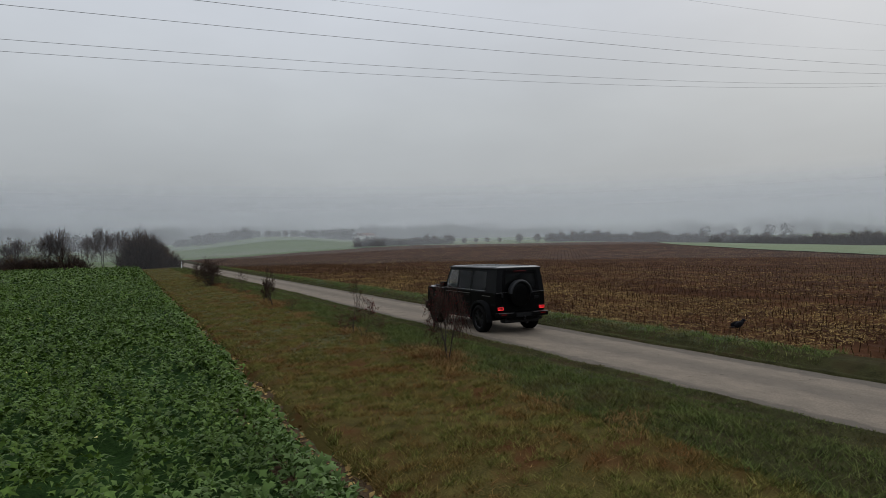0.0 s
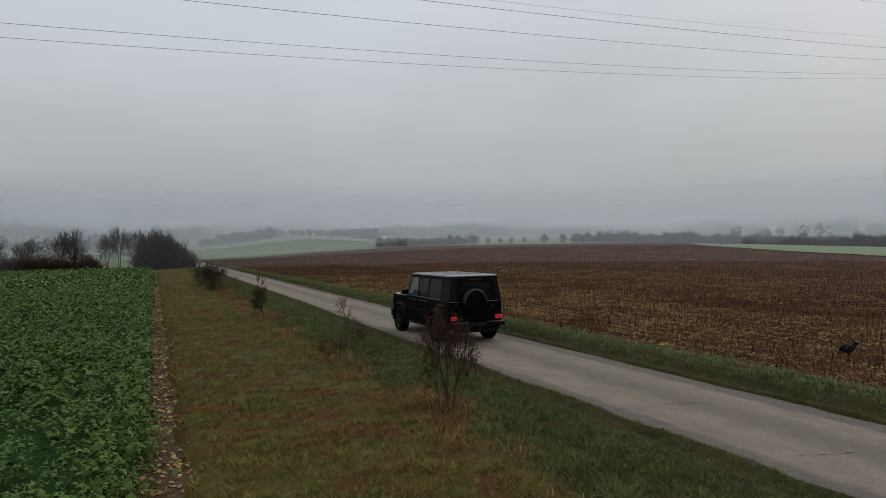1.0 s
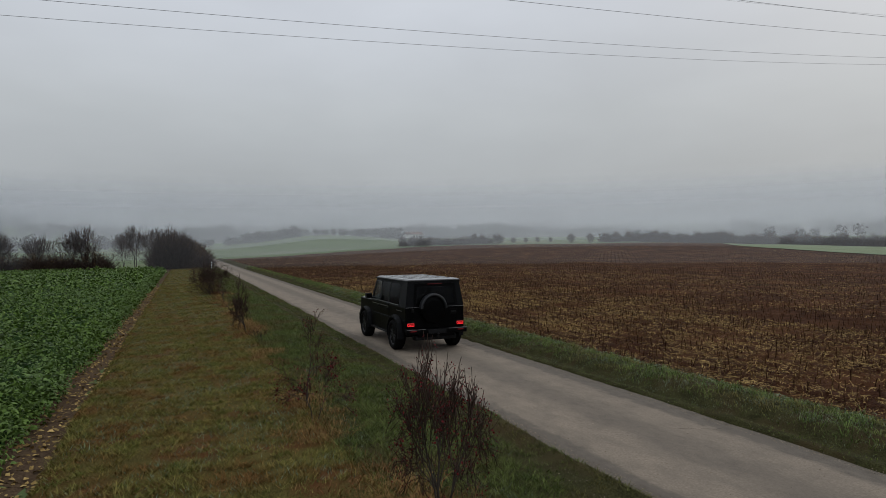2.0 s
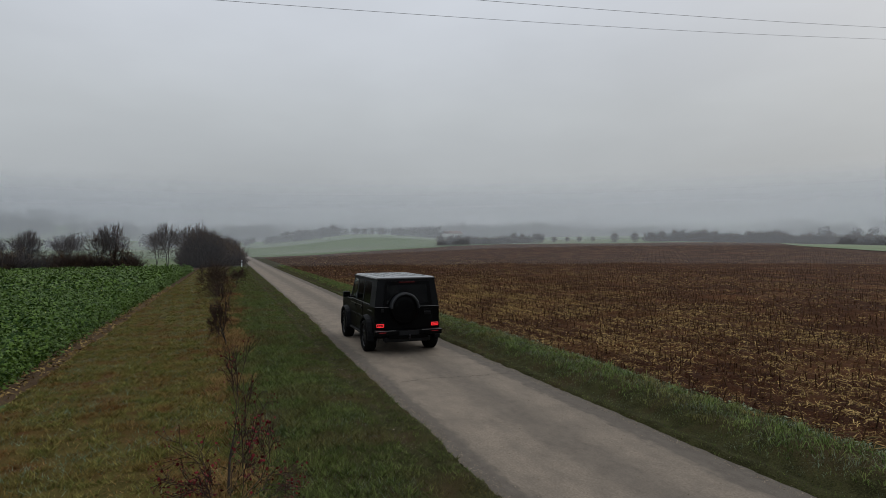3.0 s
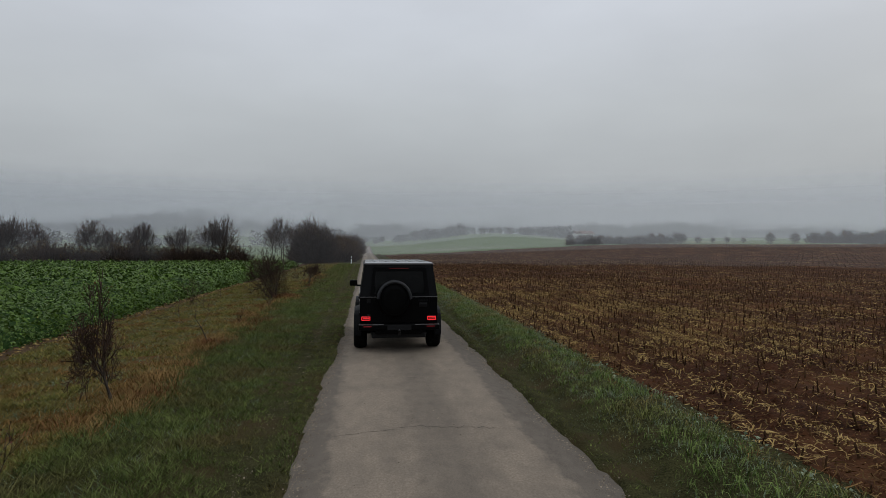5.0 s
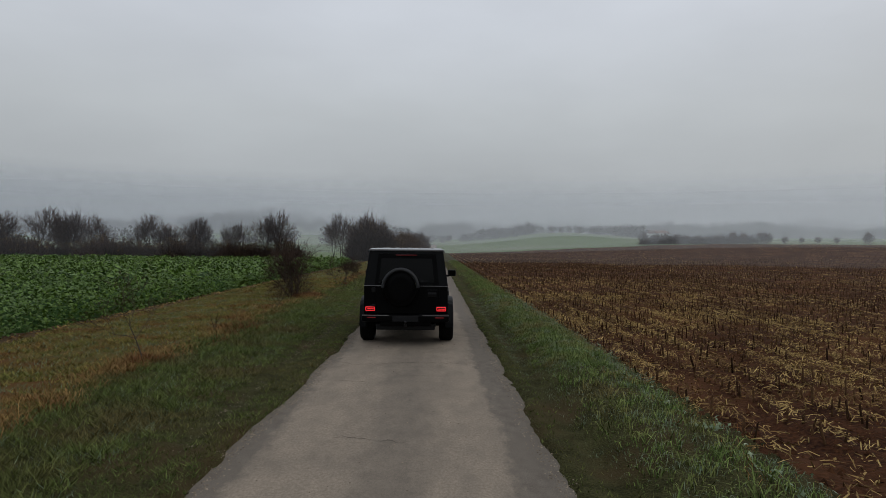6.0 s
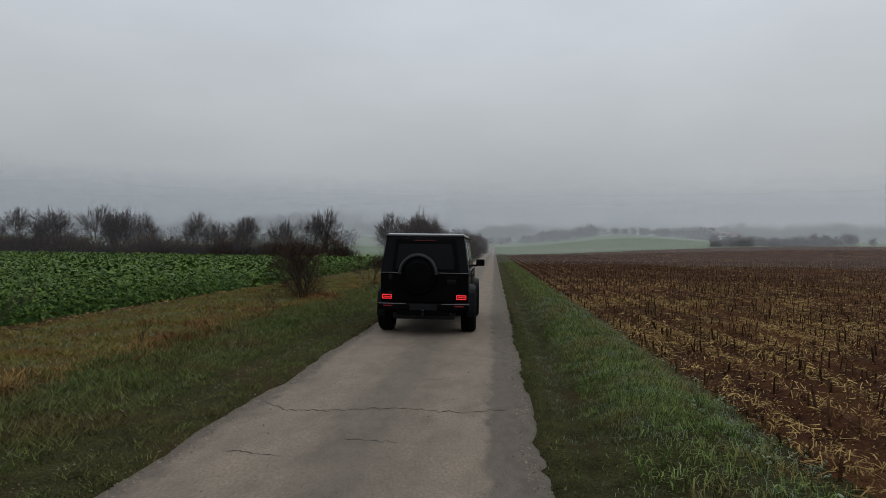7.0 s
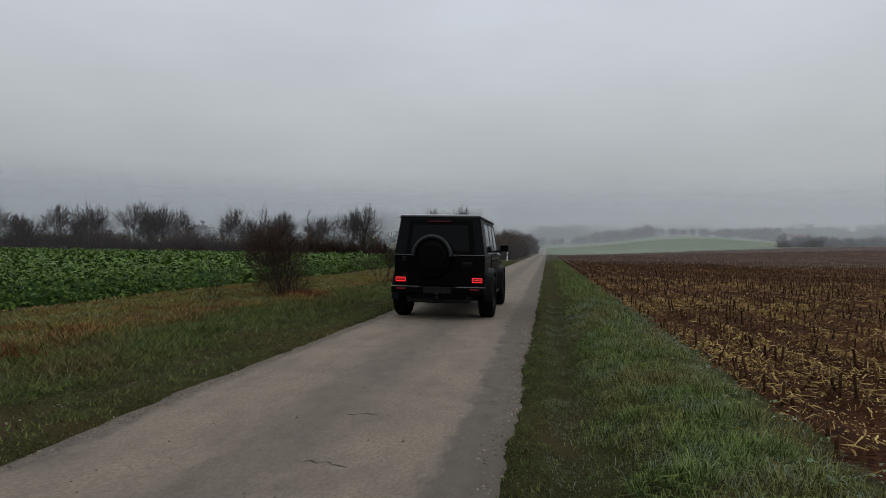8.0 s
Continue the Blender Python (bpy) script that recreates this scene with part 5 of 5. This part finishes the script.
        part("side_step", joined(block(*sorted((s * 0.80, s * 0.955)), 0.58, 2.34, 0.36, 0.41, 0.015), *[block(*sorted((s * 0.6, s * 0.86)), y, y + 0.06, 0.37, 0.44, 0.01) for y in (0.8, 2.0)]), M_PLASTIC, car)
        for y in (0.0, BASE):
            part("wheel_flare", make_flare(s * 0.9, y), M_SATIN, car, "satin black wheel-arch flare")
        mirror = part("mirror", joined(block(*sorted((s * 0.96, s * 1.17)), 2.02, 2.17, 1.235, 1.40, 0.035), block(*sorted((s * 0.85, s * 0.99)), 2.08, 2.14, 1.22, 1.27, 0.012)), M_PLASTIC, car)
        part("mirror_glass", block(*sorted((s * 0.985, s * 1.15)), 2.014, 2.022, 1.255, 1.38, 0.003), M_TINT, mirror, "dark mirror glass")
    # windscreen, seats, dashboard
    ws = bmesh.new()
    vs = [ws.verts.new(p) for p in ((-0.80, 2.37, 1.20), (0.80, 2.37, 1.20), (0.73, 2.09, 1.87), (-0.73, 2.09, 1.87))]
    vs += [ws.verts.new(v.co + Vector((0, -0.012, -0.005))) for v in vs]
    for f in ((0, 1, 2, 3), (7, 6, 5, 4), (0, 4, 5, 1), (1, 5, 6, 2), (2, 6, 7, 3), (3, 7, 4, 0)):
        ws.faces.new([vs[i] for i in f])
    bmesh.ops.recalc_face_normals(ws, faces=ws.faces[:])
    part("windscreen", ws, M_CLEAR, car, "clear windscreen")
    part("dashboard", joined(block(-0.78, 0.78, 2.02, 2.32, 1.02, 1.21, 0.03), moved(lathe([(0.17, -0.012), (0.19, 0.0), (0.17, 0.012), (0.155, 0.0), (0.17, -0.012)], 28, "y"), pose(-0.38, 1.9, 1.16, 20))), M_SEAT, car)
    for x in (-0.38, 0.38):
        part("car_seat", joined(block(x - 0.25, x + 0.25, 1.15, 1.65, 0.80, 1.0, 0.05), block(x - 0.24, x + 0.24, 1.02, 1.16, 0.95, 1.50, 0.05, (0.03, 0.01), -0.06), block(x - 0.13, x + 0.13, 0.95, 1.05, 1.52, 1.70, 0.03)), M_SEAT, car)
    part("rear_bench", joined(block(-0.68, 0.68, 0.15, 0.65, 0.80, 1.0, 0.05), block(-0.68, 0.68, 0.05, 0.18, 0.95, 1.45, 0.05)), M_SEAT, car)
    slim(car)
    wheels = [make_wheel(car, s * TRACK, y) for y in (0.0, BASE) for s in (-1, 1)]
    return car, wheels


car, wheels = make_car()


# ------------------------------------------------ things along the road
def overhead_lines():
    """Six cables of a power line, sagging across the road."""
    for y0, z0, r, lb in ((32.583, 13.677, 0.011, "power cable"), (39.251, 14.19, 0.011, "power cable"), (42.633, 14.512, 0.011, "power cable"), (29.389, 13.6, 0.011, "power cable"), (42.596, 19.468, 0.008, "thin earth wire"), (35.48, 20.096, 0.008, "thin earth wire")):
        segs = []
        xs = np.arange(-130, 126, 4.0)
        for a, b in zip(xs, xs[1:]):
            p, q = [(x, y0 + math.tan(0.116) * x, z0 + 0.081 * x + 0.00034 * x * x) for x in (a, b)]
            segs.append((*p, *q, r, r))
        tagged(new("overhead_cable", tubes("overhead_cable", segs, 5, M_WIRE)), "grey sagging overhead " + lb, "cable", "overhead cables")


def marker_post(x, y):
    post = tagged(new("marker_post"), "white plastic road marker post with a black band", "post", "marker posts")
    part("shaft", block(-0.06, 0.06, -0.05, 0.05, -0.05, 1.0, 0.015, (0.01, 0.01)), M_WHITE, post)
    part("band", block(-0.064, 0.064, -0.054, 0.054, 0.66, 0.86, 0.012), M_PLASTIC, post, "black band")
    part("reflector", block(-0.03, 0.03, -0.060, -0.050, 0.70, 0.82, 0.004), M_HEAD, post)
    post.matrix_basis = pose(x, y, float(land(x, y)), 0, 2, 8)
    return post


def pylon(x, y, h):
    tower = tagged(new("pylon"), "grey lattice power pylon in the mist", "pylon", "pylons")
    legs, braces, arms = [], [], []
    w0, w1 = h * 0.09, h * 0.018
    wid = lambda z: w0 + (w1 - w0) * z / h
    lv = np.linspace(0, h, 9)
    for sx, sy in ((-1, -1), (1, -1), (1, 1), (-1, 1)):
        leg = [(sx * wid(a), sy * wid(a), a, sx * wid(b), sy * wid(b), b, 0.11, 0.11) for a, b in zip(lv, lv[1:])]
        mesh_part("leg", tubes("leg", leg, 4, M_STEEL), tower)
    c = ((-1, -1), (1, -1), (1, 1), (-1, 1))
    for a, b in zip(lv, lv[1:]):
        for i in range(4):
            (ax, ay), (bx, by) = c[i], c[(i + 1) % 4]
            braces.append((ax * wid(a), ay * wid(a), a, bx * wid(b), by * wid(b), b, 0.03, 0.03))
            braces.append((bx * wid(a), by * wid(a), a, ax * wid(b), ay * wid(b), b, 0.03, 0.03))
    mesh_part("bracing", tubes("bracing", braces, 3, M_STEEL), tower)
    for z, L in ((h * 0.70, h * 0.20), (h * 0.84, h * 0.26), (h * 0.96, h * 0.13)):
        arm = [(-L, 0, z, L, 0, z, 0.12, 0.12), (-L, 0, z, 0, 0, z + h * 0.035, 0.04, 0.04), (L, 0, z, 0, 0, z + h * 0.035, 0.04, 0.04)]
        mesh_part("cross_arm", tubes("cross_arm", arm, 4, M_STEEL), tower)
    tower.matrix_basis = pose(x, y, float(land(x, y)) - 0.3, 0, 0, 25)


def house(x, y, w, d, h, turn):
    home = tagged(new("farmhouse"), "white rendered farmhouse far off in the mist", "house", "distant houses")
    part("wall", block(-w / 2, w / 2, -d / 2, d / 2, -1.5, h, 0), M_WALL, home)
    part("roof", extruded([(-d / 2 - 0.5, h), (d / 2 + 0.5, h), (0, h + d * 0.36)], -w / 2 - 0.4, w / 2 + 0.4), M_TILE, home, "grey-red pitched roof")
    for k in range(4):
        part("window", block(-w / 2 + w * (k + 0.6) / 4.4, -w / 2 + w * (k + 0.6) / 4.4 + 1.1, -d / 2 - 0.03, -d / 2 + 0.1, 1.0, 2.3, 0), M_TINT, home)
    home.matrix_basis = placed(x, y, turn)


def crow():
    bird = tagged(new("crow"), "black crow standing on the stubble field", "bird")
    def egg(rx, ry, rz, m, n=14):
        bm = bmesh.new()
        bmesh.ops.create_uvsphere(bm, u_segments=n, v_segments=n // 2 + 2, radius=1)
        return moved(bm, m @ Matrix.Diagonal((rx, ry, rz, 1)))
    part("body", egg(0.075, 0.16, 0.085, pose(0, 0, 0.20, 18)), M_CROW, bird, "", True)
    head = part("head", joined(egg(0.048, 0.058, 0.048, pose(0, 0.17, 0.31)), egg(0.045, 0.06, 0.07, pose(0, 0.125, 0.26, 40))), M_CROW, bird, "", True)
    part("beak", moved(lathe([(0.0, 0.085), (0.010, 0.05), (0.018, 0.0)], 10, "y"), pose(0, 0.215, 0.305, -8)), M_PLASTIC, head)
    for s in (-1, 1):
        part("wing", egg(0.016, 0.17, 0.065, pose(s * 0.072, -0.05, 0.215, 14, 0, s * 6)), M_CROW, bird, "", True)
        part("leg", joined(moved(lathe([(0.008, 0.0), (0.007, 0.14)], 8, "z"), Matrix.Translation((s * 0.03, 0.0, 0.0))), block(s * 0.03 - 0.006, s * 0.03 + 0.006, -0.02, 0.05, 0.0, 0.01, 0)), M_PLASTIC, bird)
    part("tail", block(-0.035, 0.035, -0.30, -0.12, 0.13, 0.155, 0.006, (0.01, 0.0)), M_CROW, bird)
    return bird


def cracks():
    """Cracks across the asphalt: thin ragged sheets just above it."""
    g = np.random.default_rng(90)
    for pts, w in ((((-1.25, 34.6), (-0.9, 34.25), (-0.4, 34.3), (0.2, 34.45), (0.8, 34.4), (1.3, 34.6)), 0.022), (((-0.1, 33.4), (0.35, 33.33)), 0.016), (((-0.95, 32.95), (-0.5, 32.88)), 0.018), (((-1.1, 22.7), (-0.5, 22.85), (0.3, 22.7), (1.25, 22.85)), 0.022), (((-0.5, 11.4), (0.0, 11.1), (0.4, 11.0)), 0.02),
                   (((0.33, 35.9), (0.62, 35.88)), 0.016), (((0.25, 37.0), (0.5, 37.04)), 0.014), (((-0.9, 40.2), (0.1, 40.35)), 0.014), (((-1.2, 26.9), (-0.2, 27.2), (0.9, 27.0)), 0.014), (((0.5, 14.2), (1.2, 13.9)), 0.016), (((-0.9, 8.6), (-0.1, 8.3)), 0.02), (((0.2, 7.4), (0.9, 7.2)), 0.02), (((-1.2, 49.5), (1.1, 50.2)), 0.03), (((-1.3, 62), (1.3, 63)), 0.04), (((-0.6, 30.3), (0.1, 30.1)), 0.012)):
        line = []
        for (ax, ay), (bx, by) in zip(pts, pts[1:]):
            m = max(2, int(math.hypot(bx - ax, by - ay) / 0.045))
            line += [(ax + (bx - ax) * k / m, ay + (by - ay) * k / m + g.normal(0, 0.024)) for k in range(m)]
        line.append(pts[-1])
        V, Q = [], []
        for i, (x, y) in enumerate(line):
            hw = w / 2 * g.uniform(0.2, 0.9) * (0.4 if i in (0, len(line) - 1) else 1)
            z = float(road_z(np.array(x), np.array(y))) + 0.004
            V += [(x, y - hw, z), (x, y + hw, z)]
            if i:
                Q.append((2 * i - 2, 2 * i, 2 * i + 1, 2 * i - 1))
        mesh_part("crack", raw("crack", V, Q, None, M_CRACK), road, "dark crack in the asphalt")
    n = 15000
    y = np.where(g.uniform(0, 1, n) < 0.7, g.uniform(8, 46, n), g.uniform(4, 70, n))
    which = g.uniform(0, 1, n)
    zero = y * 0
    x = np.where(which < 0.42, edge_l(zero - 1.4, y) + 0.03 + g.normal(0.02, 0.055, n), np.where(which < 0.72, edge_r(zero + 1.4, y) - 0.03 + g.normal(-0.02, 0.05, n), np.where(which < 0.9, -1.98 + g.normal(0, 0.055, n), g.uniform(-1.3, 1.3, n))))
    k = (which < 0.72) | (which > 0.9) | (wave(y, zero, 4, 61) > -0.2)
    x, y = x[k], y[k]
    s = 0.007 * g.uniform(0.4, 1.7, len(x))
    P = np.array([(1, 0, 0), (0, 1, 0), (-1, 0, 0), (0, -1, 0), (0.1, 0.1, 0.8)])
    V = P[None] * s[:, None, None] * g.uniform(0.6, 1.4, (len(x), 5, 1)) + np.stack([x, y, np.maximum(road_z(x, y), verge_l(x, y) * (x < -1.1) + verge_r(x, y) * (x > 1.1))], 1)[:, None]
    T = np.array([(0, 1, 4), (1, 2, 4), (2, 3, 4), (3, 0, 4)])
    stuff("gravel", raw("gravel", V.reshape(-1, 3), None, (np.arange(len(x))[:, None, None] * 5 + T[None]).reshape(-1, 3), M_GRIT), "loose grit along the edges of the road", "gravel")


def fog_banks():
    """Mist as upright veils round the place, denser with distance."""
    for r, amount, low, high in ((75, 0.045, 6, 14), (135, 0.08, 8, 20), (195, 0.19, 10, 26), (300, 0.27, 15, 38), (480, 0.33, 24, 58), (660, 0.36, 33, 78), (860, 0.42, 42, 100), (1120, 0.60, 55, 130)):
        n = 96
        V = [(r * math.sin(2 * math.pi * k / n), 25 + r * math.cos(2 * math.pi * k / n), z) for z in (-1, high + 1) for k in range(n)]
        Q = [(k, (k + 1) % n, n + (k + 1) % n, n + k) for k in range(n)]
        me = raw("fog_bank", V, Q, None, fog_material("mist", amount, low, high), True)
        tagged(new("fog_bank", me), "thin grey mist hanging over the fields", "fog", kind="structure")


overhead_lines()
first_post = marker_post(-2.6, 102)
for px, py in ((-2.5, 165),):
    copy_thing(first_post, pose(px, py, float(land(px, py)), 0, 1, 5))
for az, d, h in ((58.1, 640, 14), (60.25, 520, 17), (55.6, 760, 13)):
    pylon(-10 + d * math.sin(radians(az)), d * math.cos(radians(az)), h)
for az, d, w, t in ((19.2, 470, 11, 20), (18.4, 478, 7, 60), (-3.2, 560, 11, -10), (-22, 560, 10, 15)):
    house(d * math.sin(radians(az)), 15 + d * math.cos(radians(az)), w, 6, 3.0, t)
bird = crow()
cracks()
fog_banks()


# ------------------------------------------------ what moves
DRIVE = [(0.0, -0.07, 16.1), (0.5, -0.073, 17.9), (1.0, -0.076, 19.68), (1.5, -0.079, 21.45), (2.25, -0.083, 24.05), (3.0, -0.087, 26.65), (3.5, -0.09, 28.42), (4.0, -0.099, 30.17), (4.5, -0.107, 31.92), (5.25, -0.12, 34.52), (6.0, -0.133, 37.07), (6.5, -0.141, 38.85), (7.0, -0.15, 40.65), (7.5, -0.16, 42.5), (8.0, -0.17, 44.4)]


def motions():
    ts, xs, ys = zip(*DRIVE)
    rows = []
    for t, x, y in DRIVE:
        a, b = np.interp((max(0, t - 0.5), min(8, t + 0.5)), ts, xs), np.interp((max(0, t - 0.5), min(8, t + 0.5)), ts, ys)
        rows.append((t, pose(x, y, float(land(x, y)) + 0.022, 0, 0, -math.degrees(math.atan2(a[1] - a[0], b[1] - b[0])))))
    walk(car, rows)
    steps = ((0.0, 5.05, 12.2), (0.5, 5.58, 12.35), (1.0, 6.1, 12.48), (1.6, 6.4, 12.58), (8.0, 6.45, 12.6))
    walk(bird, [(t, pose(x, y, float(field_z(np.array(x), np.array(y))) + 0.012, 0, 0, -98)) for t, x, y in steps])
    for wheel in wheels:
        p = wheel.matrix_basis.translation.copy()
        walk(wheel, [(k / 10, pose(p.x, p.y, p.z, -math.degrees((float(np.interp(k / 10, ts, ys)) - ys[0]) / WHEEL_R))) for k in range(81)])


motions()
